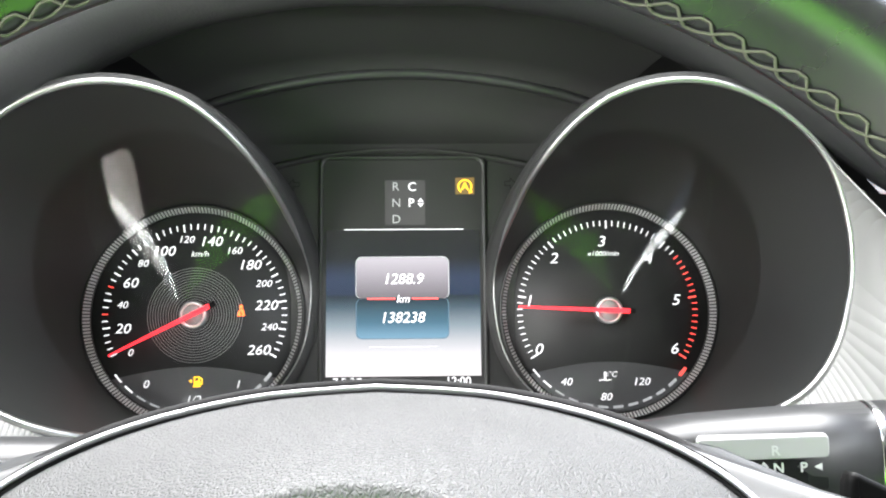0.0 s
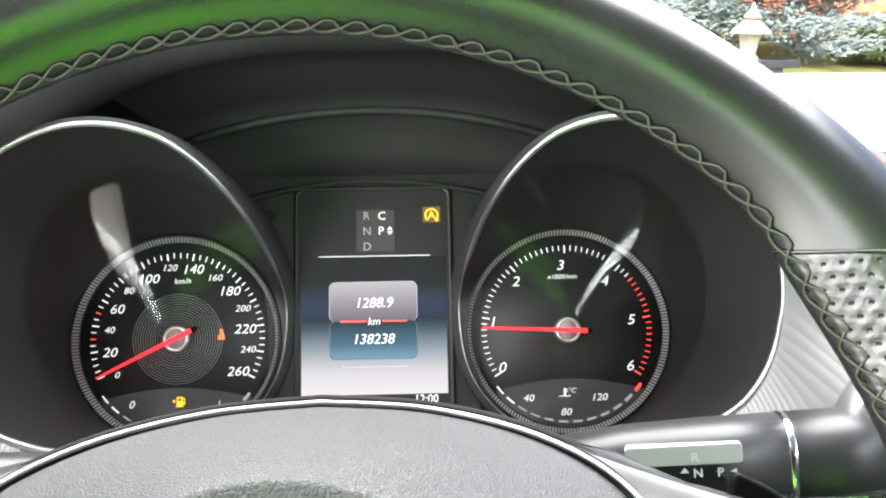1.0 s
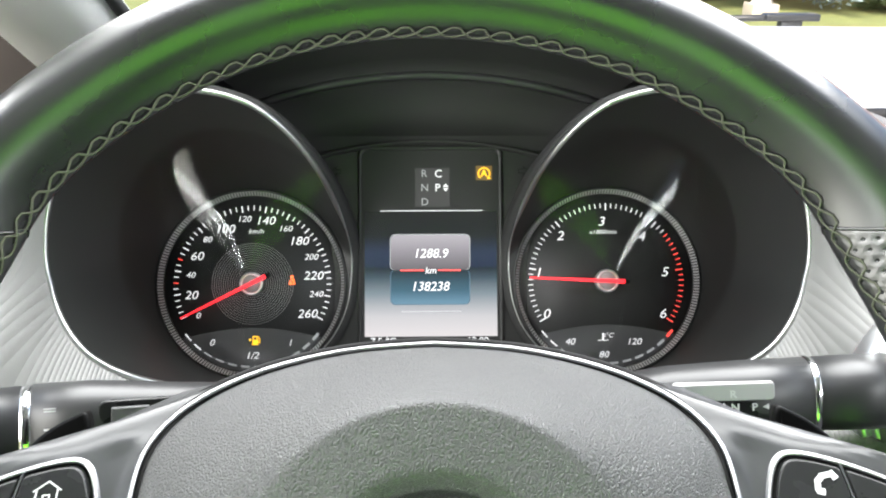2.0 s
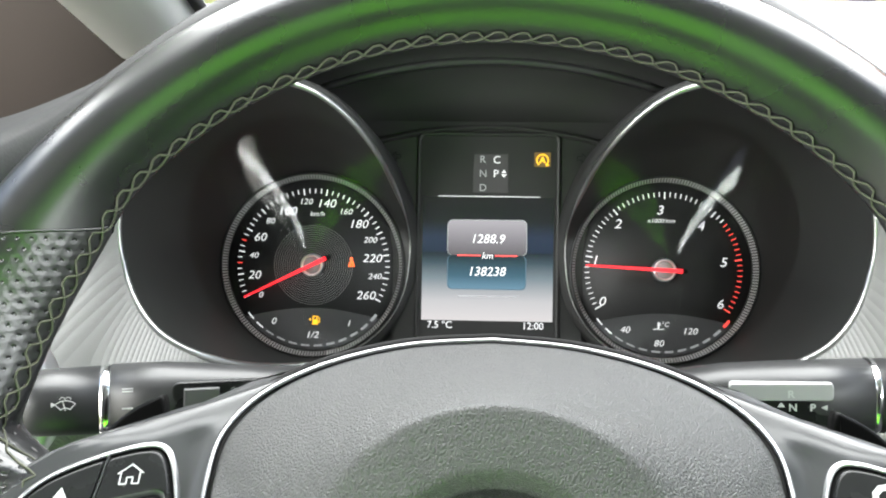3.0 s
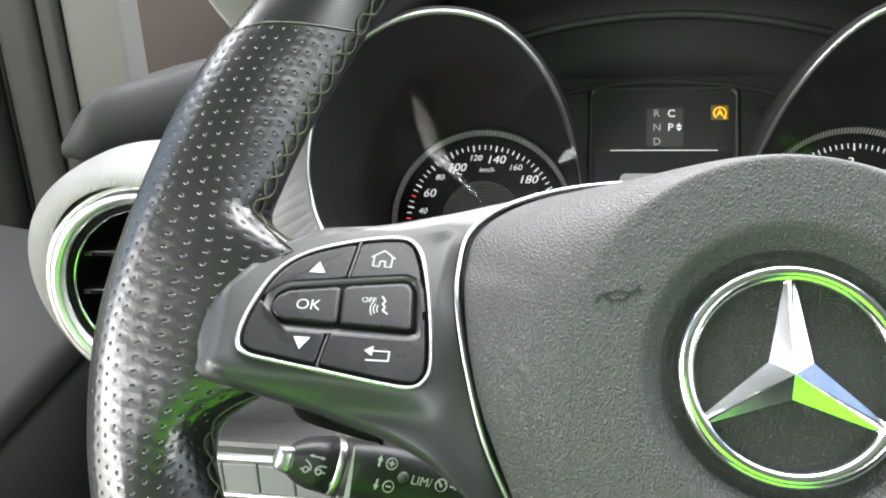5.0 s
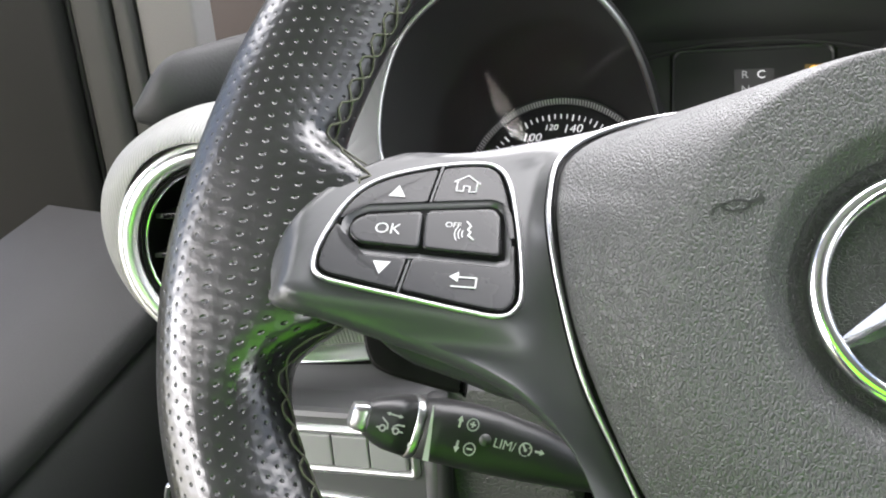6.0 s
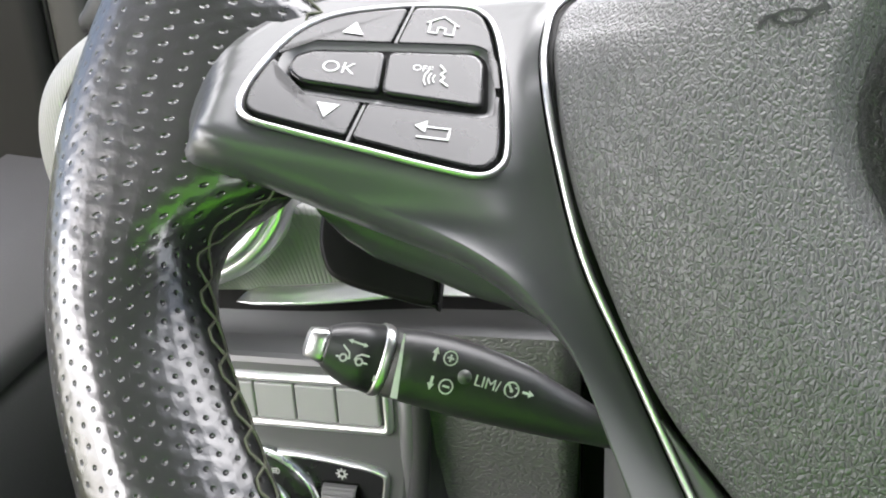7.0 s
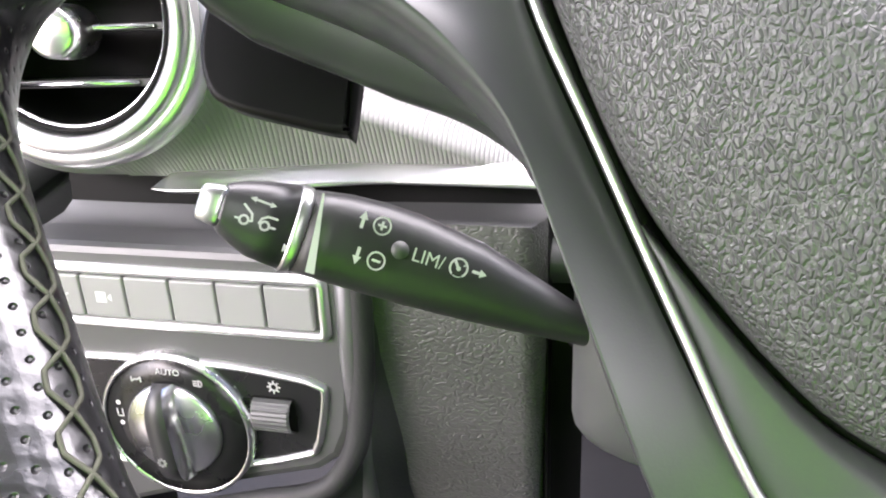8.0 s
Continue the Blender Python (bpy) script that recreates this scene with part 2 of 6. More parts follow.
M = dict(
    leather=surface("smooth_leather", (0.010, 0.0103, 0.0106), 0.28, vary=0.2, patch=30, grain=1500, bump=0.15, depth=0.0001, spec=0.8),
    grip=perforated("perforated_leather", (0.0095, 0.0097, 0.0100), 0.30),
    thread=surface("olive_thread", (0.060, 0.062, 0.042), 0.8, vary=0.25, grain=2500, bump=0.4),
    airbag=surface("grained_airbag_vinyl", (0.042, 0.0425, 0.042), 0.48, vary=0.08, patch=14, grain=1000, bump=0.85, depth=0.00030, stretch=(1.2, 0.75, 1), spec=0.5, pebble=True),
    emblem=surface("grained_badge_vinyl", (0.014, 0.0143, 0.014), 0.4, vary=0.1, patch=40, grain=1050, bump=0.7, depth=0.0003, spec=0.4, wrinkle=True),
    post=surface("grey_post_trim", (0.085, 0.084, 0.081), 0.8, vary=0.06, patch=15, grain=900, bump=0.4, depth=0.0005),
    spoke=surface("satin_spoke_plastic", (0.030, 0.031, 0.032), 0.34, vary=0.1, patch=60, grain=2600, bump=0.12, depth=0.0001, spec=0.45),
    trim=surface("trim_line_chrome", (0.42, 0.425, 0.43), 0.36, 1.0, vary=0.04, patch=70, bump=0),
    paddle=surface("black_paddle_plastic", (0.004, 0.004, 0.0038), 0.45, vary=0.15, patch=60, bump=0, spec=0.08),
    button=surface("button_plastic", (0.010, 0.0103, 0.0106), 0.28, vary=0.15, patch=80, grain=3000, bump=0.1, depth=0.0001, spec=0.3),
    # near-black for joints and black parts; also painted shade under trim and beside column
    gap=surface("black_joint_and_shade", (0.004, 0.004, 0.004), 0.6, bump=0, spec=0.1),
    chrome=surface("chrome", (0.82, 0.83, 0.84), 0.16, 1.0, vary=0.03, patch=90, bump=0),
    edge=surface("grey_satin_chrome", (0.42, 0.43, 0.42), 0.34, 1.0, vary=0.05, patch=60, bump=0),
    satin=surface("satin_chrome", (0.70, 0.71, 0.72), 0.28, 1.0, vary=0.05, patch=60, grain=2500, bump=0.05),
    band=surface("brushed_silver", (0.74, 0.75, 0.75), 0.36, 1.0, vary=0.02, patch=60, bump=0),
    label=surface("pale_grey_label", (0.30, 0.305, 0.30), 0.5, vary=0.05, bump=0),
    seat_dark=surface("charcoal_seat_fabric", (0.05, 0.052, 0.05), 0.9, vary=0.15, patch=10, grain=900, bump=0.5),
    white=surface("white_print", (0.46, 0.465, 0.465), 0.55, vary=0.05, bump=0),
    dash=surface("soft_dash_plastic", (0.020, 0.0205, 0.021), 0.6, vary=0.12, patch=12, grain=900, bump=0.3, depth=0.0003, cells=True, spec=0.35),
    back_trim=surface("dark_rear_trim", (0.07, 0.07, 0.07), 0.85, vary=0.1, patch=6, grain=900, bump=0.3),
    smooth=surface("smooth_black_plastic", (0.020, 0.0205, 0.021), 0.42, vary=0.15, patch=30, grain=1800, bump=0.15, depth=0.0001),
    panel=surface("satin_panel_plastic", (0.058, 0.059, 0.060), 0.42, vary=0.1, patch=20, grain=1600, bump=0.1, depth=0.0001),
    key=surface("grey_key_plastic", (0.20, 0.201, 0.202), 0.45, vary=0.06, patch=30, grain=1600, bump=0.1, depth=0.0001),
    fascia=surface("dark_fascia_plastic", (0.060, 0.061, 0.062), 0.45, vary=0.1, patch=20, grain=1600, bump=0.1, depth=0.0001),
    knee=surface("leather_grain_panel", (0.056, 0.057, 0.055), 0.5, vary=0.1, patch=18, grain=420, bump=0.8, depth=0.0005, spec=0.45, wrinkle=True, stretch=(0.8, 1, 1.2)),
    hood=surface("matt_hood_plastic", (0.020, 0.0206, 0.0200), 0.7, vary=0.15, patch=15, grain=1200, bump=0.2, spec=0.3),
    dial=surface("dial_face", (0.020, 0.0206, 0.0205), 0.5, vary=0.1, bump=0, spec=0.3),
    dial_low=surface("small_gauge_face", (0.055, 0.057, 0.06), 0.45, vary=0.1, bump=0),
    tube=surface("gauge_tube_plastic", (0.0105, 0.0114, 0.0108), 0.5, vary=0.15, patch=20, grain=1500, bump=0.1),
    ribbed=ribbed_sheet("ribbed_metal_trim", (0.175, 0.176, 0.169), 0.52, 0.0016, 0.00026),
    knurl=surface("knurled_ring", (0.46, 0.465, 0.465), 0.45, 0.5, vary=0.1, bump=0),
    pillar=surface("grey_pillar_trim", (0.64, 0.64, 0.64), 0.75, vary=0.06, patch=15, grain=900, bump=0.4, depth=0.0005),
    strip=surface("grey_seal_cloth", (0.022, 0.0228, 0.0205), 0.8, vary=0.08, patch=20, grain=1500, bump=0.4),
    strip_dark=surface("olive_grey_seal", (0.015, 0.0158, 0.0135), 0.75, vary=0.08, patch=20, grain=1500, bump=0.3),
    dark_post=surface("dark_door_jamb", (0.007, 0.0075, 0.0065), 0.8, vary=0.2, patch=8, bump=0.1, spec=0.2),
    rubber=surface("black_rubber", (0.010, 0.010, 0.010), 0.7, bump=0.1),
    brown=surface("brown_door_trim", (0.0105, 0.0066, 0.0048), 0.6, vary=0.2, patch=6, grain=600, bump=0.2),
    roof=surface("grey_headliner", (0.17, 0.17, 0.165), 0.9, vary=0.05, patch=8, grain=1200, bump=0.3),
    floor=surface("dark_carpet", (0.04, 0.04, 0.042), 0.95, vary=0.2, grain=500, bump=0.5),
    # colour of the added panels that throw green reflections on the wheel
    seat=surface("green_reflector_cloth", (0.22, 0.86, 0.02), 0.85, vary=0.15, patch=10, grain=900, bump=0.5),
    paint=surface("white_car_paint", (0.80, 0.81, 0.82), 0.25, vary=0.02, patch=3, bump=0, coat=0.8),
    needle=glow("red_needle", (1.0, 0.02, 0.03), 0.75, (0.7, 0.02, 0.03)),
    lit=glow("lit_white", (0.95, 0.97, 1.0), 0.34, (0.4, 0.4, 0.4)),
    lit_dim=glow("lit_grey", (0.8, 0.85, 0.88), 0.13, (0.2, 0.2, 0.2)),
    groove=surface("groove_grey", (0.30, 0.303, 0.30), 0.5, vary=0.05, bump=0),
    lit_red=glow("lit_red", (1.0, 0.08, 0.06), 0.5, (0.5, 0.05, 0.05)),
    lit_amber=glow("lit_amber", (1.0, 0.50, 0.02), 0.6, (0.5, 0.3, 0.02)),
    lit_orange=glow("lit_orange_red", (1.0, 0.13, 0.03), 0.9, (0.5, 0.1, 0.02)),
)


# ---- building helpers ----
def thing(name, label, category, m=None, group="", kind=""):
    ob = new(name)
    ob.empty_display_size = 0.02
    if m is not None:
        ob.matrix_world = m
    return tagged(ob, label, category, group, kind)


def part(name, bm, material, parent, label="", smooth=True):
    """Links a bmesh as one mesh object under a thing or under a part."""
    me = bpy.data.meshes.new(name)
    if isinstance(bm, bmesh.types.BMesh):
        bmesh.ops.recalc_face_normals(bm, faces=bm.faces)
        bm.to_mesh(me)
        bm.free()
    else:
        me = bm
    me.materials.clear()
    me.materials.append(material)
    if smooth:
        me.shade_smooth()
    ob = new(name, me)
    ob.parent = parent
    if label:
        tagged(ob, label)
    return ob


def structure(name, bm, material, label, category="", smooth=False):
    ob = part(name, bm, material, None, "", smooth)
    return tagged(ob, label, category or name.replace("_", " "), kind="structure")


def spline(pts, n, closed=False):
    """n points along a Catmull-Rom curve through pts."""
    pts = [Vector(p) for p in pts]
    k = len(pts)
    segs = k if closed else k - 1
    out = []
    for i in range(n):
        t = i * segs / (n if closed else n - 1)
        j = min(int(t), segs - 1)
        f = t - j
        if closed:
            a, b, c, d = (pts[(j + o) % k] for o in (-1, 0, 1, 2))
        else:
            a, b, c, d = (pts[max(0, min(k - 1, j + o))] for o in (-1, 0, 1, 2))
        out.append(0.5 * (2 * b + (c - a) * f + (2 * a - 5 * b + 4 * c - d) * f ** 2 + (3 * b - a - 3 * c + d) * f ** 3))
    return out


def loft(rows, wrap_rows=False, wrap_cols=False, bm=None, caps=False, uvs=None):
    """A skin over rows of points; uvs: rows of (u, v) in step with them."""
    bm = bm or bmesh.new()
    vs = [[bm.verts.new(p) for p in row] for row in rows]
    n, k = len(rows), len(rows[0])
    layer = bm.loops.layers.uv.verify() if uvs else None
    for i in range(n if wrap_rows else n - 1):
        for j in range(k if wrap_cols else k - 1):
            i2, j2 = (i + 1) % n, (j + 1) % k
            try:
                f = bm.faces.new((vs[i][j], vs[i2][j], vs[i2][j2], vs[i][j2]))
            except ValueError:
                continue
            if uvs:
                for lp, (a, b) in zip(f.loops, ((i, j), (i + 1, j), (i + 1, j + 1), (i, j + 1))):
                    lp[layer].uv = uvs[a][b]
    if caps:
        for row in (vs[0], vs[-1]):
            try:
                bm.faces.new(row)
            except ValueError:
                pass
    return bm


def tube(path, radius, closed=False, sides=8, bm=None, flat=1.0):
    """A round bar along a path. radius: a number, or one for each point."""
    path = [Vector(p) for p in path]
    n = len(path)
    rows = []
    side = None
    for i, p in enumerate(path):
        a = path[(i - 1) % n] if closed or i else path[0]
        b = path[(i + 1) % n] if closed or i < n - 1 else path[-1]
        d = (b - a).normalized()
        if side is None:
            side = d.orthogonal().normalized()
        side = (side - d * side.dot(d)).normalized()
        up = d.cross(side)
        r = radius if isinstance(radius, (int, float)) else radius[i]
        rows.append([p + side * r * math.cos(q) + up * r * flat * math.sin(q) for q in (2 * math.pi * s / sides for s in range(sides))])
    return loft(rows, closed, True, bm, caps=not closed)


def ring(c, r, w, n=72):
    return [(c[0] + r * math.cos(2 * math.pi * i / n), c[1] + r * math.sin(2 * math.pi * i / n), w) for i in range(n)]


def lathe(profile, c=(0, 0), n=72, bm=None, caps=True):
    """Turns (radius, height) pairs about the local z axis through c."""
    rows = [[(c[0] + r * math.cos(2 * math.pi * i / n), c[1] + r * math.sin(2 * math.pi * i / n), h) for i in range(n)] for r, h in profile]
    bm = loft(rows, False, True, bm)
    if caps and profile[-1][0] > 1e-6:
        bm.verts.ensure_lookup_table()
        bm.faces.new(bm.verts[len(bm.verts) - n:])
    return bm


def box(x0, y0, z0, x1, y1, z1, bevel=0.0, bm=None):
    own = bm is None
    bm = bm or bmesh.new()
    vs = [bm.verts.new((x, y, z)) for x in (x0, x1) for y in (y0, y1) for z in (z0, z1)]
    for f in ((0, 1, 3, 2), (4, 6, 7, 5), (0, 4, 5, 1), (2, 3, 7, 6), (0, 2, 6, 4), (1, 5, 7, 3)):
        bm.faces.new([vs[i] for i in f])
    if bevel and own:
        bmesh.ops.bevel(bm, geom=bm.edges[:], offset=bevel, segments=3, affect="EDGES", profile=0.6)
    return bm


def plate(outline, h0, h1, bevel=0.0, at=None, bm=None):
    """A slab with the given 2D outline from height h0 to h1, its upper edge rounded; at maps (x, y, h) into space."""
    bm = bm or bmesh.new()
    at = at or (lambda x, y, h: (x, y, h))
    pts = [Vector((p[0], p[1])) for p in outline]
    n = len(pts)
    area = sum(pts[i].x * pts[(i + 1) % n].y - pts[(i + 1) % n].x * pts[i].y for i in range(n))
    if area < 0:
        pts.reverse()
    normals = []
    for i in range(n):
        a, b = pts[i] - pts[i - 1], pts[(i + 1) % n] - pts[i]
        na = Vector((-a.y, a.x)).normalized() + Vector((-b.y, b.x)).normalized()
        normals.append(na.normalized() if na.length > 1e-9 else Vector((0, 0)))
    levels = [(0, h0), (0, h1 - bevel), (bevel * 0.3, h1 - bevel * 0.3), (bevel, h1), (bevel * 1.3, h1)] if bevel else [(0, h0), (0, h1)]
    rows = [[at(p.x + q.x * o, p.y + q.y * o, h) for p, q in zip(pts, normals)] for o, h in levels]
    first = len(bm.verts)
    loft(rows, False, True, bm)
    bm.verts.ensure_lookup_table()
    bm.faces.new(bm.verts[len(bm.verts) - n:])
    bm.faces.new(bm.verts[first:first + n][::-1])
    return bm


def frame_band(outer, inner, h0, h1, at=None, bm=None):
    """A raised band between two outlines of equal count, with a rounded top."""
    at = at or (lambda x, y, h: (x, y, h))
    mid = [((a[0] + b[0]) / 2, (a[1] + b[1]) / 2) for a, b in zip(outer, inner)]
    q1 = [(a[0] * 0.8 + b[0] * 0.2, a[1] * 0.8 + b[1] * 0.2) for a, b in zip(outer, inner)]
    q2 = [(a[0] * 0.2 + b[0] * 0.8, a[1] * 0.2 + b[1] * 0.8) for a, b in zip(outer, inner)]
    hm = h0 + (h1 - h0) * 0.75
    rows = [[at(p[0], p[1], h) for p in c] for c, h in ((outer, h0), (q1, hm), (mid, h1), (q2, hm), (inner, h0))]
    return loft(rows, False, True, bm)


def grow(outline, d):
    pts = [Vector((p[0], p[1])) for p in outline]
    n = len(pts)
    area = sum(pts[i].x * pts[(i + 1) % n].y - pts[(i + 1) % n].x * pts[i].y for i in range(n))
    s = 1 if area > 0 else -1
    out = []
    for i in range(n):
        a, b = pts[i] - pts[i - 1], pts[(i + 1) % n] - pts[i]
        q = (Vector((a.y, -a.x)).normalized() + Vector((b.y, -b.x)).normalized())
        q = q.normalized() if q.length > 1e-9 else q
        out.append((pts[i].x + s * q.x * d, pts[i].y + s * q.y * d))
    return out


def soften(poly, r, n=4):
    """Rounds the sharp corners of an outline."""
    poly = [Vector(p[:2]) for p in poly]
    k = len(poly)

    def sharp(i):
        d, e = poly[i] - poly[i - 1], poly[(i + 1) % k] - poly[i]
        return d.length > 1e-7 and e.length > 1e-7 and d.angle(e) > radians(30)

    tips = [poly[i] for i in range(k) if sharp(i)]
    poly = [p for i, p in enumerate(poly) if sharp(i) or all((p - q).length > r * 1.1 for q in tips)]
    out = []
    k = len(poly)
    for i in range(k):
        p, a, b = Vector(poly[i][:2]), Vector(poly[i - 1][:2]), Vector(poly[(i + 1) % k][:2])
        d, e = p - a, b - p
        if d.length < 1e-6 or e.length < 1e-6 or d.angle(e) < radians(30):
            out.append(tuple(p))
            continue
        s, t = p - d.normalized() * min(r, d.length * 0.45), p + e.normalized() * min(r, e.length * 0.45)
        for j in range(n + 1):
            f = j / n
            out.append(tuple(s * (1 - f) ** 2 + p * 2 * f * (1 - f) + t * f * f))
    return out


def rounded(x0, y0, x1, y1, r, n=5):
    out = []
    for cx, cy, a0 in ((x1 - r, y1 - r, 0), (x0 + r, y1 - r, 90), (x0 + r, y0 + r, 180), (x1 - r, y0 + r, 270)):
        for i in range(n + 1):
            a = radians(a0 + 90 * i / n)
            out.append((cx + r * math.cos(a), cy + r * math.sin(a)))
    return out


def letters(txt, size, shear=0.0, bold=0.0, wide=1.0):
    """A flat mesh of the words, centred on the origin."""
    cu = bpy.data.curves.new("letters", "FONT")
    cu.body, cu.size, cu.shear, cu.offset = txt, size, shear, bold
    cu.fill_mode, cu.resolution_u = "FRONT", 3
    tmp = bpy.data.objects.new("letters", cu)
    me = bpy.data.meshes.new_from_object(tmp)
    bpy.data.objects.remove(tmp)
    xs, ys = [v.co.x for v in me.vertices], [v.co.y for v in me.vertices]
    cx, cy = (min(xs) + max(xs)) / 2, (min(ys) + max(ys)) / 2
    for v in me.vertices:
        v.co = ((v.co.x - cx) * wide, v.co.y - cy, 0)
    return me


def write(name, txt, size, pos, material, parent, shear=0.0, bold=0.0, wide=1.0, at=None, turn=0.0):
    me = letters(txt, size, shear, bold, wide)
    ca, sa = math.cos(turn), math.sin(turn)
    for v in me.vertices:
        x, y = v.co.x * ca - v.co.y * sa + pos[0], v.co.x * sa + v.co.y * ca + pos[1]
        v.co = at(x, y, pos[2]) if at else (x, y, pos[2])
    return part(name, me, material, parent, smooth=False)


def flat(shapes, h, at=None):
    """Thin printed shapes: outlines in 2D laid at height h."""
    bm = bmesh.new()
    for s in shapes:
        plate(s, h, h + 0.00012, 0, at, bm)
    return bm


def stroke(path, width, closed=False):
    """The outline pieces of a drawn line, one quad for each leg."""
    out = []
    n = len(path)
    for i in range(n if closed else n - 1):
        a, b = Vector(path[i]), Vector(path[(i + 1) % n])
        d = (b - a).normalized() * width / 2
        q = Vector((-d.y, d.x))
        out.append([tuple(a - d * 0.6 + q), tuple(a - d * 0.6 - q), tuple(b + d * 0.6 - q), tuple(b + d * 0.6 + q)])
    return out


def arc(cx, cy, r, a0, a1, n=14):
    return [(cx + r * math.cos(radians(a0 + (a1 - a0) * i / n)), cy + r * math.sin(radians(a0 + (a1 - a0) * i / n))) for i in range(n + 1)]


def moved(shapes, x, y, s=1.0):
    return [[(p[0] * s + x, p[1] * s + y) for p in sh] for sh in shapes]


def axes(origin, x, y):
    """A pose whose local x and y axes are as given."""
    x = Vector(x).normalized()
    z = x.cross(Vector(y)).normalized()
    y = z.cross(x)
    m = Matrix((x, y, z)).transposed().to_4x4()
    m.translation = origin
    return m


def smooth01(x):
    x = max(0.0, min(1.0, x))
    return x * x * (3 - 2 * x)


# ---- steering wheel ----
WHEEL = axes((0, 0.17985, 1.22725), (1, 0, 0), (0, math.sin(radians(30)), math.cos(radians(30))))
wheel = thing("steering_wheel", "black leather steering wheel with perforated grips and olive cross stitching", "steering wheel", WHEEL)
RC, R0 = Vector((-0.0014, 0.0168)), 0.159


def rim_size(phi):
    """Half thickness of the rim, and how far its inner edge and its face reach to the spoke, by the angle in degrees."""
    side = max(math.exp(-((phi - 183) / 38) ** 4), math.exp(-((((phi + 180) % 360) - 177) / 38) ** 4))
    a = 0.0135 + 0.003 * side
    e = f = 0.0
    for c, up in ((180.7, -1), (-0.7, 1)):
        d = ((phi - c + 180) % 360) - 180
        e = max(e, 0.020 / (1 + math.exp((abs(d) - 10.2) / 0.8)), 0.0038 * math.exp(-((d - up * 25) / 14) ** 4))
        f = max(f, 0.020 * math.exp(-(abs(d) / 13) ** 3))
    return a, e, f


def rim_point(phi, psi, out=0.0):
    a, e, f = rim_size(phi)
    q = radians(phi)
    rad = Vector((math.cos(q), math.sin(q)))
    cr, cw = math.cos(psi), math.sin(psi)
    inner = max(0.0, -cr)
    inner *= f + (e - f) * inner ** 3
    low = phi % 360 if phi % 360 > 90 else 180 - phi % 360
    low = low if low <= 270 else 540 - low
    k = smooth01((low - 165) / 22) * (1 - 0.75 * smooth01((low - 192) / 22))
    a -= 0.0016 * k
    # a slight ridge along the inner edge, on which the seam is sewn
    ridge = 0.0020 * math.exp(-(((psi % (2 * math.pi)) - math.pi) / 0.42) ** 2)
    r = R0 + 0.0055 * k + (a + out) * cr - inner - ridge
    # the web towards the spoke has a fuller section than the rest of the rim
    full = f / 0.020 if cr < 0 else 0.0
    cw = math.copysign((1 - full) * abs(cw) + full * max(0.0, 1 - abs(cr) ** 3) ** (1 / 3), cw)
    w = 0.034 - 0.100 * R0 * math.sin(q) + (a + out) * cw * (1 - 0.12 * (1 - full) * max(0, -cr))
    p = RC + rad * r
    return (p.x, p.y, w)


def seam_lean(psi):
    """Degrees by which a seam across the rim leans towards the spoke on its outer side."""
    back = abs(math.degrees(psi) % 360 - 177)
    return 0.077 * min(back, 360 - back, 140)


def rim_piece(name, a0, a1, material, label, out=0.0, sides=36, lean=(1, -1)):
    """The rim from angle a0 to a1; lean: which way each end follows the seam."""
    n = max(8, int(abs(a1 - a0) / 0.7))
    rows, uvs = [], []
    for i in range(n + 1):
        row, uv = [], []
        for j in range(sides + 1):
            psi = 2 * math.pi * j / sides
            b0, b1 = a0 + lean[0] * seam_lean(psi), a1 + lean[1] * seam_lean(psi)
            phi = b0 + (b1 - b0) * i / n
            if j < sides:
                row.append(rim_point(phi, psi, out))
            uv.append((radians(phi) * R0, psi * 0.0165))
        rows.append(row)
        uvs.append(uv)
    part(name, loft(rows, False, True, uvs=uvs), material, wheel, label)


rim_piece("upper_rim", 37.6, 142.4, M["leather"], "smooth black leather upper rim", lean=(-1, 1))
rim_piece("grip", 142.8, 222, M["grip"], "perforated black leather grip", 0.0004)
rim_piece("grip", -42, 37.2, M["grip"], "perforated black leather grip", 0.0004)
rim_piece("lower_rim", 222.5, 317.5, M["leather"], "smooth black leather lower rim", lean=(-1, 1))
for phi, lean in ((142.6, 1), (37.4, -1), (222.3, -1), (-42.3, 1)):
    part("rim_seam", tube([rim_point(phi + lean * seam_lean(2 * math.pi * j / 40), 2 * math.pi * j / 40, 0.0002) for j in range(40)], 0.0004, True, 6), M["leather"], wheel)


def stitch_thread(phase, spread, cells=62):
    """One of two threads that cross between two lines of holes, cell by cell."""
    pts = []
    n = cells * 24
    for i in range(n):
        phi = 360 * i / n
        s = (i / 24 + phase) % 1.0
        tri = 4 * abs(s - 0.5) - 1
        tri = max(-1, min(1, tri * 1.45))
        low = phi if phi > 90 else 180 - phi
        low = low if low <= 270 else 540 - low
        base = math.pi - 0.25 + 0.17 * smooth01((low - 172) / 16) * (1 - smooth01((low - 206) / 14))
        lift = 0.0006 + 0.0005 * (1 - abs(tri))
        pts.append(rim_point(phi + 0.35 * tri, base + spread * tri, lift))
    return pts


stitches = tube(stitch_thread(0.0, 0.115), 0.00033, True, 6)
tube(stitch_thread(0.5, 0.115), 0.00033, True, 6, stitches)
part("stitching", stitches, M["thread"], wheel, "olive cross stitching along the inner edge")

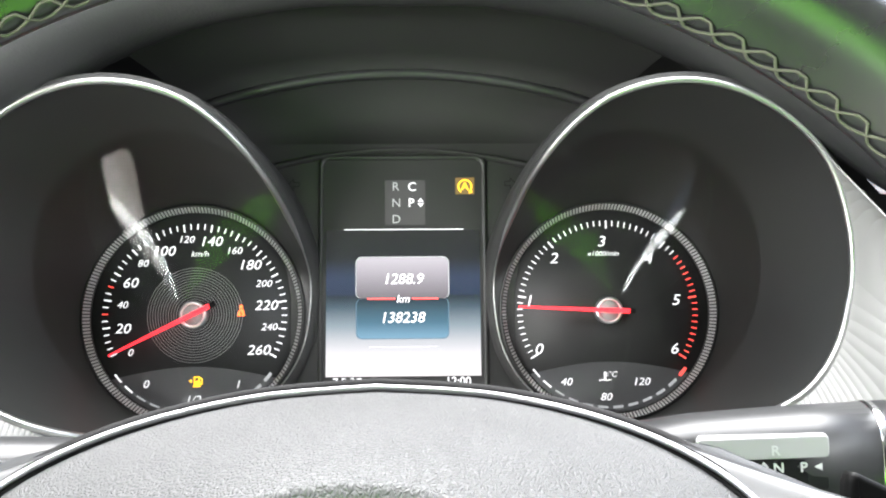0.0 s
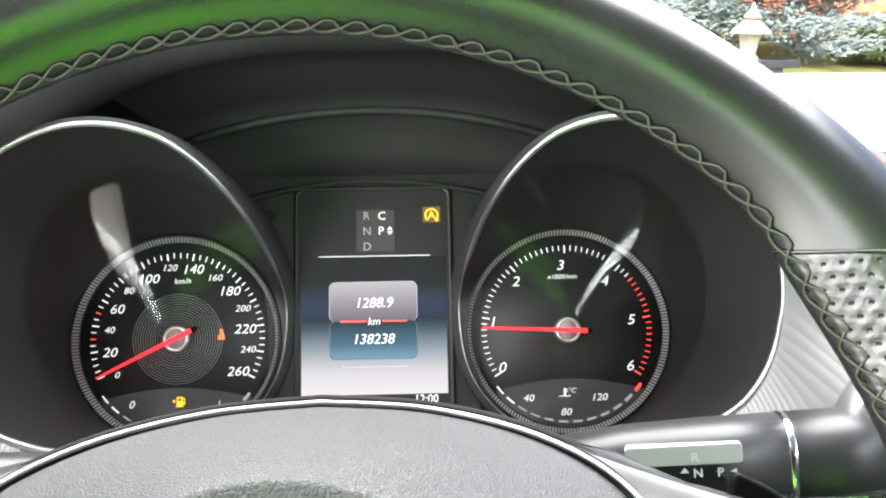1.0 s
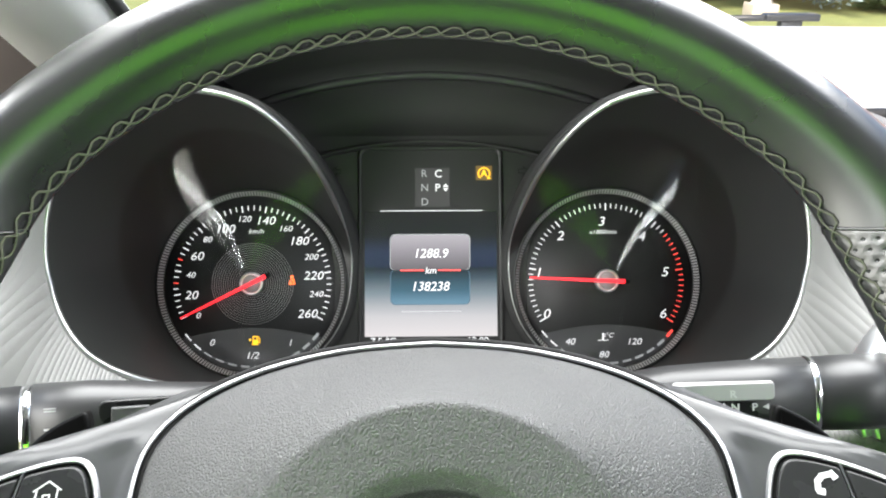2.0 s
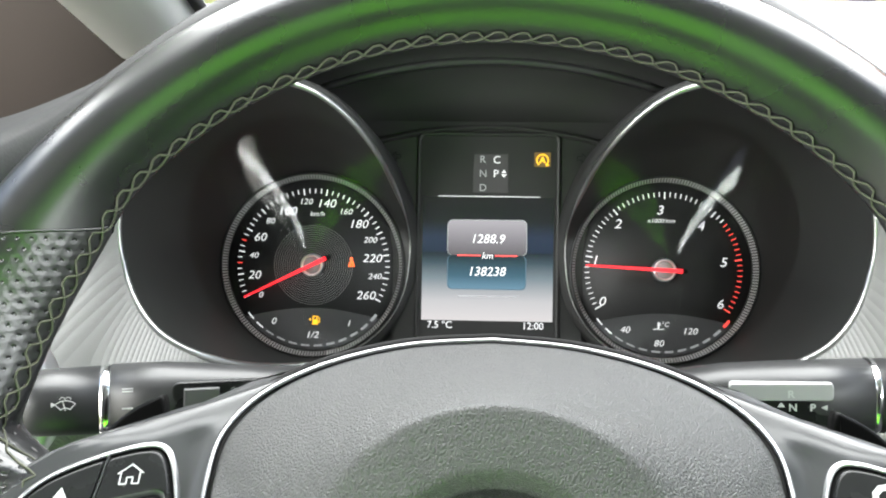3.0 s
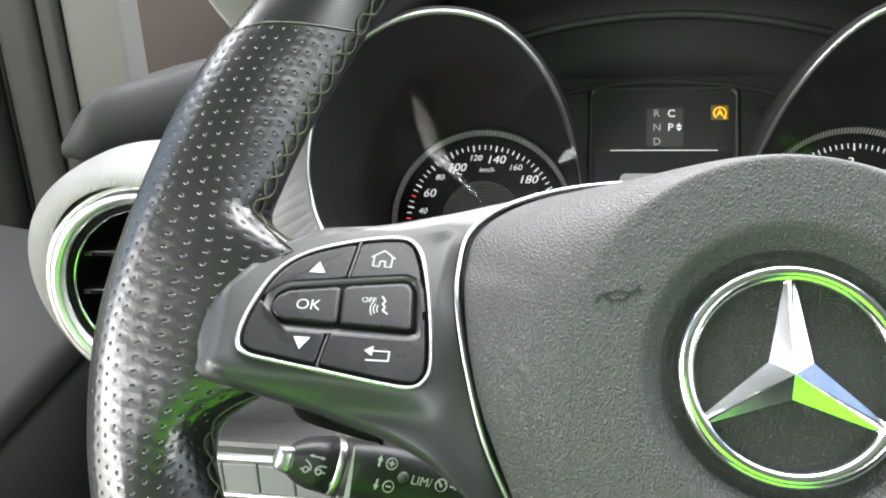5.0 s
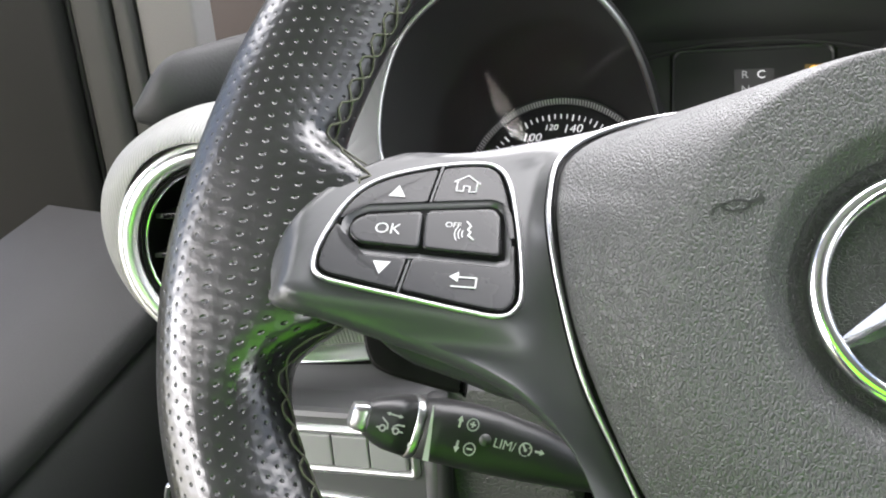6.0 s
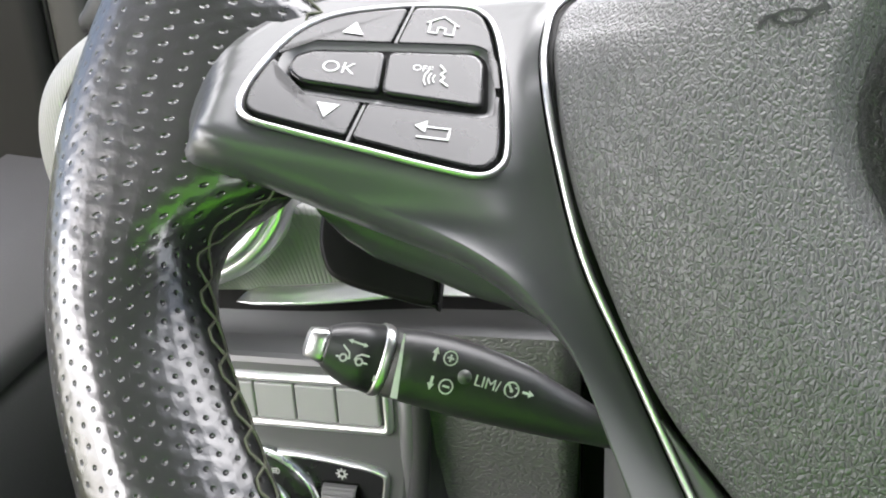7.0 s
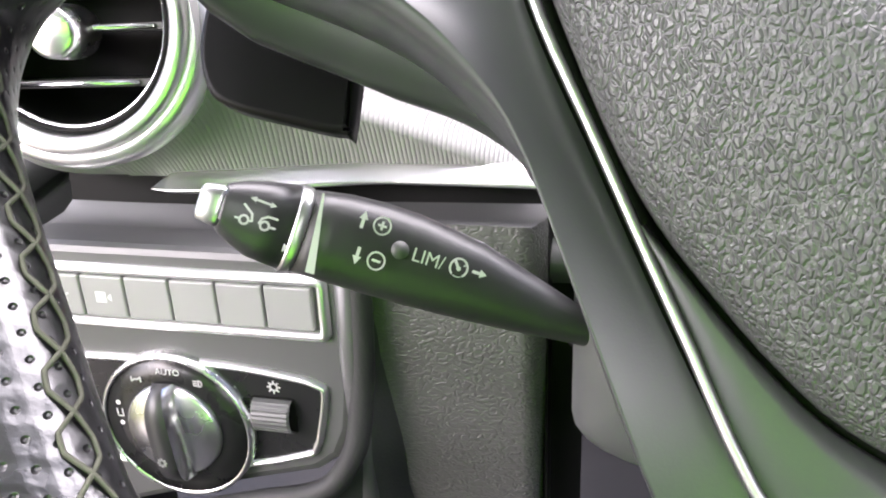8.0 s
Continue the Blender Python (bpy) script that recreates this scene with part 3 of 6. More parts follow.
# trim curve round the airbag cover, one half; it dips back along the top
TRIM = [(0, 0.0693, -0.0172), (0.0283, 0.0672, -0.0160), (0.0530, 0.0615, -0.0045), (0.0710, 0.0528, 0.0075), (0.0798, 0.0422, 0.0195), (0.0810, 0.0300, 0.0290), (0.0800, 0.0190, 0.0340), (0.0765, 0.0025, 0.0355),
        (0.0710, -0.0161, 0.0346), (0.0625, -0.0336, 0.0325), (0.0525, -0.0540, 0.0315), (0.0420, -0.0743, 0.0315), (0.0250, -0.0920, 0.031), (0, -0.0980, 0.031)]
half = spline(TRIM, 60)
TRIM_LOOP = [Vector(p) for p in half] + [Vector((-p.x, p.y, p.z)) for p in half[-2:0:-1]]
EMB = Vector((0, 0.0050))


# edge of the cover: along the bright line above, inside it along the lower sides
COVER = [(0.0788, 0.0270, 0.0330), (0.0780, 0.0205, 0.0362), (0.0759, 0.0080, 0.0385), (0.0724, -0.0055, 0.0392), (0.0674, -0.0184, 0.0392), (0.0602, -0.0340, 0.0392), (0.0546, -0.0430, 0.039), (0.0480, -0.0510, 0.039), (0.0420, -0.0575, 0.039), (0.0340, -0.0640, 0.039), (0.0180, -0.0705, 0.039), (0, -0.0720, 0.039)]
upper = [Vector((p.x * 0.986, p.y * 0.986, p.z - 0.001)) for p in half if p.y > 0.0310]
half_cover = upper + spline(COVER, 40)
COVER_TAB = sorted((math.atan2(p.y - EMB.y, p.x), math.hypot(p.x, p.y - EMB.y), p.z) for p in half_cover)


def cover_edge(a):
    """Reach and height of the cover's edge at an angle about the badge."""
    a = math.atan2(math.sin(a), abs(math.cos(a)))
    lo = max((k for k in COVER_TAB if k[0] <= a), default=COVER_TAB[0])
    hi = min((k for k in COVER_TAB if k[0] >= a), default=COVER_TAB[-1])
    f = (a - lo[0]) / (hi[0] - lo[0]) if hi[0] > lo[0] else 0
    return lo[1] + (hi[1] - lo[1]) * f, lo[2] + (hi[2] - lo[2]) * f


def airbag_rows():
    n = 160
    rows = []
    CR, TOP = 0.0505, 0.0512
    edge = [cover_edge(2 * math.pi * i / n) for i in range(n)]

    def row(fn):
        out = []
        for i, (re, we) in enumerate(edge):
            a = 2 * math.pi * i / n
            r, w = fn(re, we)
            out.append((EMB.x + r * math.cos(a), EMB.y + r * math.sin(a), w))
        rows.append(out)

    row(lambda re, we: (re + 0.0002, we - 0.009))
    row(lambda re, we: (re + 0.0004, we - 0.0030))
    row(lambda re, we: (re - 0.0002, we - 0.0010))
    for t in (0.97, 0.92, 0.86, 0.78, 0.70, 0.62, 0.54, 0.46, 0.38, 0.30, 0.22, 0.15, 0.09, 0.05, 0.02):
        row(lambda re, we: (CR + (re - CR) * t, TOP + (we - TOP) * (0.34 * t + 0.66 * t * t)))
    for r, d in ((0.0500, 0.0001), (0.0490, 0.0001), (0.0455, 0.0), (0.0410, 0.0001), (0.0365, 0.0002), (0.0350, 0.0003), (0.0342, 0.0006), (0.0334, 0.0012), (0.0320, 0.0026), (0.0300, 0.0045), (0.0288, 0.0054), (0.0276, 0.0062)):
        row(lambda re, we: (r, TOP - d))
    return rows


part("airbag_cover", loft(airbag_rows(), False, True), M["airbag"], wheel, "dark grey grained vinyl airbag cover")
part("emblem_plate", lathe([(0.0290, 0.0462), (0.0275, 0.0450), (0.0262, 0.0446), (0.0235, 0.0446), (0.0, 0.0450)], EMB), M["emblem"], wheel)
part("trim_line", tube([p + Vector((0, 0, 0.0003)) for p in TRIM_LOOP], 0.00072, True, 8), M["trim"], wheel, "thin bright chrome line round the airbag cover")
bezel = []
for p in TRIM_LOOP:
    a = math.atan2(p.y - EMB.y, p.x - EMB.x)
    re, we = cover_edge(a)
    q = Vector((EMB.x + (re + 0.0016) * math.cos(a), EMB.y + (re + 0.0016) * math.sin(a), min(p.z + 0.001, we - 0.001)))
    if (Vector((q.x, q.y)) - EMB).length > (Vector((p.x, p.y)) - EMB).length - 0.0009:
        q = p + Vector((EMB.x - p.x, EMB.y - p.y, 0)).normalized() * 0.0009
    sep = (p - q).length
    q = p.lerp(q, 0.7 + 0.3 * smooth01((sep - 0.0012) / 0.001))
    inw = Vector((EMB.x - q.x, EMB.y - q.y, 0)).normalized()
    if sep < 0.0012:
        continue
    bezel.append([tuple(p + Vector((0, 0, -0.0006))), tuple(p.lerp(q, 0.35) + Vector((0, 0, -0.0002))), tuple(p.lerp(q, 0.8)), tuple(q + Vector((0, 0, -0.0004))), tuple(q + inw * 0.0006 + Vector((0, 0, -0.002))), tuple(q + inw * 0.0012 + Vector((0, 0, -0.012)))])
part("cover_bezel", loft(bezel), M["spoke"], wheel, "satin dark grey bezel below the airbag cover")
part("cover_gap", loft([[tuple(Vector(r[5]) + Vector((0, 0, 0.004))), tuple(Vector((r[5][0], r[5][1], r[5][2] + 0.002)).lerp(Vector((EMB.x, EMB.y, 0.025)), 0.12))] for r in bezel]), M["gap"], wheel)
backing = []
for p in TRIM_LOOP:
    a = math.atan2(p.y - EMB.y, p.x - EMB.x)
    re, we = cover_edge(a)
    backing.append([(p.x * 1.03, p.y * 1.03, p.z - 0.0045), (p.x, p.y, p.z - 0.0012), (p.x * 0.99, p.y * 0.99, p.z - 0.006), (EMB.x + (re - 0.004) * math.cos(a), EMB.y + (re - 0.004) * math.sin(a), we - 0.0085)])
part("cover_backing", loft(backing, True), M["gap"], wheel)
part("trim_groove", tube([p + Vector((EMB.x - p.x, EMB.y - p.y, 0)).normalized() * 0.0012 + Vector((0, 0, -0.0022)) for p in TRIM_LOOP], 0.0012, True, 6), M["gap"], wheel)
emblem = part("emblem_ring", tube(ring(EMB, 0.0236, 0.0464, 96), 0.0021, True, 14), M["chrome"], wheel, "polished chrome ring badge")


def badge_arm(ang):
    """A tapering arm with two flat facets that meet in a ridge."""
    bm = bmesh.new()
    d = Vector((math.cos(ang), math.sin(ang)))
    s = Vector((-d.y, d.x))
    L, b, base_h = 0.0236, 0.0056, 0.0462
    tip = EMB + d * L
    left, right = (EMB + (d * 0.5 + k * s * 0.866) * b for k in (1, -1))
    top = bm.verts.new((EMB.x, EMB.y, base_h + 0.0031))
    vt = bm.verts.new((tip.x, tip.y, base_h + 0.0010))
    rim = [bm.verts.new((p.x, p.y, base_h)) for p in (left, tip + s * 0.0008, tip - s * 0.0008, right)]
    foot = [bm.verts.new((p.co.x, p.co.y, 0.0440)) for p in rim]
    bm.faces.new((top, rim[0], rim[1], vt))
    bm.faces.new((top, vt, rim[2], rim[3]))
    bm.faces.new((vt, rim[1], rim[2]))
    for k in range(3):
        bm.faces.new((rim[k], foot[k], foot[k + 1], rim[k + 1]))
    return bm


for ang in (90, 210, 330):
    part("badge_arm", badge_arm(radians(ang)), M["chrome"], emblem, smooth=False)


def pad(sg):
    """Maps the left button field's coordinates onto its slanted face; sg -1 is the left spoke, 1 the right."""
    return lambda u, v, h: (-sg * u, v, 0.004 - 0.42 * u - 0.5 * v + h)


def spoke_rows(sg, shell=False):
    inner = spline([(-0.0600, 0.0592, -0.001), (-0.0722, 0.0535, 0.0065), (-0.0810, 0.0424, 0.0185), (-0.0824, 0.0300, 0.0280), (-0.0813, 0.0190, 0.0330), (-0.0778, 0.0025, 0.0340), (-0.0722, -0.0161, 0.0331),
                    (-0.0637, -0.0336, 0.0310), (-0.0537, -0.0540, 0.0300), (-0.0430, -0.0745, 0.030)], 50)
    outer = spline([(-0.0760, 0.0555, 0.002), (-0.1010, 0.0445, 0.014), (-0.1180, 0.0405, 0.024), (-0.1285, 0.0340, 0.035), (-0.1345, 0.0268, 0.0425), (-0.1395, 0.0188, 0.0460), (-0.1440, 0.0110, 0.0475), (-0.1468, 0.0045, 0.0482), (-0.1455, 0.0005, 0.0478), (-0.1320, -0.0022, 0.0480),
                    (-0.1160, -0.0068, 0.045), (-0.0990, -0.0120, 0.043), (-0.0870, -0.0175, 0.0405), (-0.0790, -0.0240, 0.0385), (-0.0720, -0.0330, 0.0365), (-0.0645, -0.0500, 0.034), (-0.0560, -0.0700, 0.031), (-0.050, -0.082, 0.029)], 50)
    rows = []
    m = 22
    for i, (a, b) in enumerate(zip(inner, outer)):
        row = []
        for j in range(m + 1):
            q = j / m
            p = a.lerp(b, q)
            plane = 0.004 - 0.42 * p.x - 0.5 * p.y - 0.0012
            k = smooth01((-p.x - 0.0805) / 0.008) * smooth01((p.y + 0.012) / 0.014) * smooth01((0.0445 - p.y) / 0.004)
            k *= 1 - smooth01((-p.x - 0.135) / 0.012)
            w = p.z + (plane - p.z) * k
            if i < 3:
                w -= 0.003 * (1 - i / 3) ** 2
            row.append(Vector((p.x, p.y, w)))
        d = (row[-1] - row[-2]).normalized()
        d.z = 0
        e = row[-1]
        low = smooth01(-(e.y - 0.02) / 0.03) * smooth01((e.y + 0.05) / 0.03)
        t = outer[min(i + 1, 49)] - outer[max(i - 1, 0)]
        d = d.lerp(Vector((t.y, -t.x, 0)).normalized(), low)
        slim = 1 - 0.9 * smooth01((-0.018 - e.y) / 0.02)
        row += [e + d * 0.0016 * slim + Vector((0, 0, -0.0015)), e + d * 0.0026 * slim + Vector((0, 0, -0.0045)), e + d * (0.0034 * slim - 0.0006) + Vector((0, 0, -0.011)),
                e + d * (0.0030 * low - 0.001) + Vector((0, 0, -0.021)), e + d * (0.0032 * low - 0.004) + Vector((0, 0, -0.030)), e - d * 0.012 + Vector((0, 0, -0.052))]
        if shell:
            g = smooth01((-e.x - 0.074) / 0.022) * smooth01((e.x + 0.130) / 0.014)
            row = [e + d * h + Vector((0, 0, w)) for h, w in ((-0.003, -0.0255), (0.0015 * slim, -0.0260), (0.0030 * slim - 0.0015 + 0.0038 * g, -0.0285), (0.0030 * slim - 0.0015 + 0.0050 * g, -0.0310), (0.0030 * slim - 0.0015 + 0.0044 * g, -0.0350), (-0.001, -0.0460), (-0.012, -0.052))]
            if e.y > 0.0 or e.x < -0.1290:
                continue
        rows.append([(-sg * p.x, p.y, p.z) for p in row])
    return rows


PAD = spline([(-0.1318, 0.0071), (-0.1315, 0.0146), (-0.1282, 0.0254), (-0.1222, 0.0322), (-0.1118, 0.0369), (-0.1006, 0.0396), (-0.0945, 0.0386), (-0.0908, 0.0326), (-0.0873, 0.0188),
              (-0.0851, 0.0046), (-0.0860, -0.0006), (-0.0896, -0.0030), (-0.0973, -0.0023), (-0.1097, -0.0002), (-0.1221, 0.0019), (-0.1290, 0.0035)], 96, True)
PAD = [(p.x, p.y) for p in PAD]
FACE = grow(PAD, -0.0021)


def clip(poly, ax, ay, nx, ny):
    """The part of a polygon on the side of the line through (ax, ay) to which (nx, ny) points."""
    out = []
    for i in range(len(poly)):
        p, q = poly[i - 1], poly[i]
        dp = (p[0] - ax) * nx + (p[1] - ay) * ny
        dq = (q[0] - ax) * nx + (q[1] - ay) * ny
        if dp * dq < 0:
            t = dp / (dp - dq)
            out.append((p[0] + (q[0] - p[0]) * t, p[1] + (q[1] - p[1]) * t))
        if dq >= 0:
            out.append(q)
    clean = []
    for p in out:
        if not clean or math.hypot(p[0] - clean[-1][0], p[1] - clean[-1][1]) > 2e-4:
            clean.append(p)
    return clean


def notched(poly, hole, ax, ay, nx, ny):
    """The outline with the part of the hole on its side of the line cut out of its straight edge."""
    side = [(q[0] - ax) * nx + (q[1] - ay) * ny > 1e-4 for q in hole]
    start = next(i for i in range(len(hole)) if side[i] and not side[i - 1])
    chain = []
    while side[start % len(hole)]:
        chain.append(hole[start % len(hole)])
        start += 1
    out = []
    for i, p in enumerate(poly):
        q = poly[(i + 1) % len(poly)]
        out.append(p)
        if all(abs((r[0] - ax) * nx + (r[1] - ay) * ny) < 1e-6 for r in (p, q)) and math.dist(p, q) > 0.01:
            near = sorted((chain, chain[::-1]), key=lambda c: math.dist(c[0], p))
            out += near[0]
    return out


HOUSE = stroke([(-0.0030, 0.0004), (0, 0.0026), (0.0030, 0.0004)], 0.00030) + stroke([(-0.0023, 0.0006), (-0.0023, -0.0022), (-0.0007, -0.0022), (-0.0007, -0.0006), (0.0007, -0.0006), (0.0007, -0.0022), (0.0023, -0.0022), (0.0023, 0.0006)], 0.00028)
BACK = stroke([(-0.0026, 0.0011), (0.0026, 0.0011), (0.0026, -0.0013), (-0.0026, -0.0013)], 0.00034) + [[(-0.0034, 0.0011), (-0.0014, 0.0024), (-0.0014, -0.0002)]]
UP = [[(-0.0019, -0.0014), (0.0019, -0.0014), (0.0, 0.0018)]]
DOWN = [[(-0.0019, 0.0014), (0.0, -0.0018), (0.0019, 0.0014)]]
PHONE = stroke([(-0.0022, -0.0020), (-0.0019, 0.0), (-0.0006, 0.0014), (0.0018, 0.0021)], 0.0013) + stroke([(-0.0021, -0.0022), (-0.0012, -0.0024)], 0.0016) + stroke([(0.0016, 0.0022), (0.0022, 0.0013)], 0.0016)
HANG = stroke([(-0.0026, -0.0006), (-0.0012, 0.0007), (0.0012, 0.0007), (0.0026, -0.0006)], 0.0013)
PLUS = stroke([(-0.0018, 0), (0.0018, 0)], 0.0009) + stroke([(0, -0.0018), (0, 0.0018)], 0.0009)
MINUS = stroke([(-0.0018, 0), (0.0018, 0)], 0.0009)
FACE_LINES = stroke([(-0.0004, 0.0026), (0.0006, 0.0014), (0.0000, 0.0004), (0.0007, -0.0002), (0.0003, -0.0012), (0.0016, -0.0022)], 0.00036) + sum((stroke(arc(0.0004, -0.0008, r, 150, 215, 4), 0.00022) for r in (0.0016, 0.0024, 0.0032)), [])

for sg in (-1, 1):
    at = pad(sg)
    spoke = part("spoke", loft(spoke_rows(sg)), M["spoke"], wheel, "satin dark grey plastic spoke")
    part("rear_shell", loft(spoke_rows(sg, True)), M["spoke"], spoke, "dark grey shell behind the spoke")
    field = part("button_field", plate(grow(PAD, -0.0006), -0.006, -0.0006, 0, at), M["gap"], spoke)
    part("field_frame", frame_band(grow(PAD, 0.0), grow(PAD, -0.0014), -0.0006, 0.0008, at), M["trim"], wheel, "bright chrome frame round the buttons")
    # upper and lower buttons wrap round the two middle ones
    um = 0.0012
    well = [(-0.1262, 0.0165), (-0.1258, 0.0203), (-0.1226, 0.0221), (-0.1100, 0.0241), (-0.0940, 0.0266), (-0.0918, 0.0238), (-0.0902, 0.0120), (-0.0910, 0.0112), (-0.1090, 0.0116), (-0.1235, 0.0120)]
    well = soften(well, 0.0022)
    brim = grow(well, 0.0014)
    upper = notched(clip(FACE, -0.11, 0.0181, 0.05, 1), brim, -0.11, 0.0181, 0.05, 1)
    lower = notched(clip(FACE, -0.11, 0.0171, -0.05, -1), brim, -0.11, 0.0171, -0.05, -1)
    for poly in (upper, lower):
        for s in (-1, 1):
            piece = clip(poly, -0.1100 + s * 0.0006, 0.02, s, -s * 0.11)
            part("button", plate(soften(piece, 0.0010), -0.005, um, 0.0004, at), M["button"], wheel, smooth=False)
    # the middle buttons lie in a well with sloping walls
    levels = ((brim, um - 0.0002), (grow(well, 0.0009), um - 0.0004), (grow(well, -0.0002), um - 0.0015))
    part("well_wall", loft([[at(q[0], q[1], h) for q in line] for line, h in levels], False, True), M["spoke"], wheel, "sloping wall round the middle buttons")
    part("button_well", plate(grow(well, -0.0001), -0.004, um - 0.0014, 0.0, at), M["gap"], wheel)
    for y0, y1 in ((0.0010, 0.0105), (0.0262, 0.0375)):
        rib = stroke([(-0.1100 + 0.11 * (y - 0.02), y) for y in (y0, y1)], 0.0005)
        part("divider", plate(rib[0], -0.004, um - 0.0006, 0.0, at), M["spoke"], wheel, smooth=False)
    ok = [(-0.1255, 0.0156), (-0.1251, 0.0192), (-0.1222, 0.0211), (-0.1104, 0.0231), (-0.1094, 0.0127), (-0.1228, 0.0130)]
    vo = [(-0.1098, 0.0232), (-0.0943, 0.0255), (-0.0926, 0.0232), (-0.0912, 0.0123), (-0.1088, 0.0127)]
    for shape in (ok, vo):
        part("button", plate(soften(shape, 0.0016), -0.004, um + 0.0004, 0.0007, at), M["button"], wheel)
    hi, hm = um + 0.0002, um + 0.0006
    if sg < 0:
        marks = [(UP, -0.1169, 0.0279, hi), (HOUSE, -0.1015, 0.0319, hi), (DOWN, -0.1166, 0.0075, hi), (BACK, -0.0983, 0.0053, hi), (FACE_LINES, -0.0994, 0.0185, hm)]
        write("button_mark", "OK", 0.0040, (-0.1169, 0.0175, hm), M["white"], wheel, bold=-0.00003, at=at)
        write("button_mark", "OFF", 0.0021, (-0.1028, 0.0199, hm), M["white"], wheel, at=at)
    else:
        mirror = lambda shapes: [[(-p[0], p[1]) for p in s] for s in shapes]
        marks = [(mirror(PHONE), -0.1035, 0.0325, hi), (PLUS, -0.1169, 0.0265, hi), (mirror(HANG), -0.1010, 0.0190, hm), (MINUS, -0.1166, 0.0075, hi)]
    for shapes, x, y, h in marks:
        part("button_mark", flat(moved(shapes, x, y), h, at), M["white"], wheel, smooth=False)
    # shift paddle behind the spoke
    pd = spline([(-0.1370, 0.0250), (-0.1270, 0.0390), (-0.1150, 0.0470), (-0.1095, 0.0460), (-0.1090, 0.0200), (-0.1092, -0.0172), (-0.1115, -0.0200), (-0.1225, -0.0180), (-0.1350, -0.0150), (-0.1400, -0.0110), (-0.1425, -0.0020), (-0.1410, 0.0120)], 60, True)
    part("shift_paddle", plate([(p.x, p.y) for p in pd], -0.0150, -0.0105, 0.0012, lambda u, v, h, sg=sg: (-sg * u, v, h)), M["paddle"], wheel, "black plastic shift paddle")
    # raised horn symbol
    hx = sg * 0.0392
    loop = [(-0.0004 + 0.0032 * math.cos(q), 0.0013 * math.sin(q)) for q in (2 * math.pi * k / 18 for k in range(18))]
    horn = stroke([(-0.0062, -0.0016), (-0.0058, -0.0004), (-0.0044, 0.0004), (-0.0026, 0.0008)], 0.0007) + stroke(loop, 0.0006, True) + stroke([(0.0026, 0.0004), (0.0050, 0.0011)], 0.0009) + stroke([(0.0054, 0.0024), (0.0058, 0.0001)], 0.0007)
    horn = [[(0.85 * p[0], 0.85 * p[1]) for p in s] for s in horn]
    horn = [[(p[0] * math.cos(0.1) - p[1] * math.sin(0.1), p[0] * math.sin(0.1) + p[1] * math.cos(0.1)) for p in s] for s in horn]
    part("horn_symbol", flat(moved([[(p[0] * (-sg), p[1]) for p in s] for s in horn], hx, 0.0214), 0.05125), M["smooth"], wheel, "debossed horn symbol", smooth=False)
part("hub", lathe([(0.050, 0.0), (0.050, -0.035), (0.045, -0.05), (0.0, -0.05)], (0, -0.015), 48), M["smooth"], wheel)

# ---- instrument cluster ----
CLUSTER = axes((0, 0.4545, 1.2), (1, 0, 0), (0, math.sin(radians(27)), math.cos(radians(27))))
cluster = thing("instrument_cluster", "black instrument cluster with two round gauges and a lit display between", "instrument cluster", CLUSTER)
part("back_plate", box(-0.26, -0.10, -0.03, 0.26, 0.085, -0.004), M["hood"], cluster, smooth=False)
DL, DR, DRAD = (-0.1112, -0.0090), (0.1108, -0.0085), 0.0583
SLANT = dict(shear=0.22, bold=0.0, wide=1.12)


def tick(c, ang, r0, r1, width):
    d = Vector((math.cos(ang), math.sin(ang)))
    s = Vector((-d.y, d.x)) * width / 2
    a, b = Vector(c) + d * r0, Vector(c) + d * r1
    return [tuple(a - s), tuple(b - s), tuple(b + s), tuple(a + s)]


def gauge(c, name, label):
    g = part(name, lathe([(DRAD - 0.0035, -0.0005), (DRAD - 0.0036, 0.0), (0, 0.0)], c), M["dial"], cluster, label)
    part("bezel", lathe([(DRAD - 0.0034, 0.0), (DRAD - 0.0032, 0.0008), (DRAD - 0.0004, 0.0046), (DRAD, 0.0048), (DRAD + 0.0008, 0.0044), (DRAD + 0.001, -0.004)], c, 96, caps=False), M["tube"], g)
    bm = bmesh.new()
    for i in range(200):
        a = 2 * math.pi * i / 200
        d = Vector((math.cos(a), math.sin(a)))
        s = Vector((-d.y, d.x)) * 0.00055
        p, q = Vector(c) + d * (DRAD - 0.0031), Vector(c) + d * (DRAD - 0.0006)
        h0, h1 = 0.0012, 0.0048
        v = [bm.verts.new(x) for x in ((*(p - s), h0), (*(q - s), h1), (*q, h1 + 0.0005), (*p, h0 + 0.0005), (*(q + s), h1), (*(p + s), h0))]
        bm.faces.new((v[0], v[1], v[2], v[3]))
        bm.faces.new((v[3], v[2], v[4], v[5]))
    tagged(part("knurling", bm, M["knurl"], g, "fine knurled silver ring", smooth=False), kind="stuff")
    return g


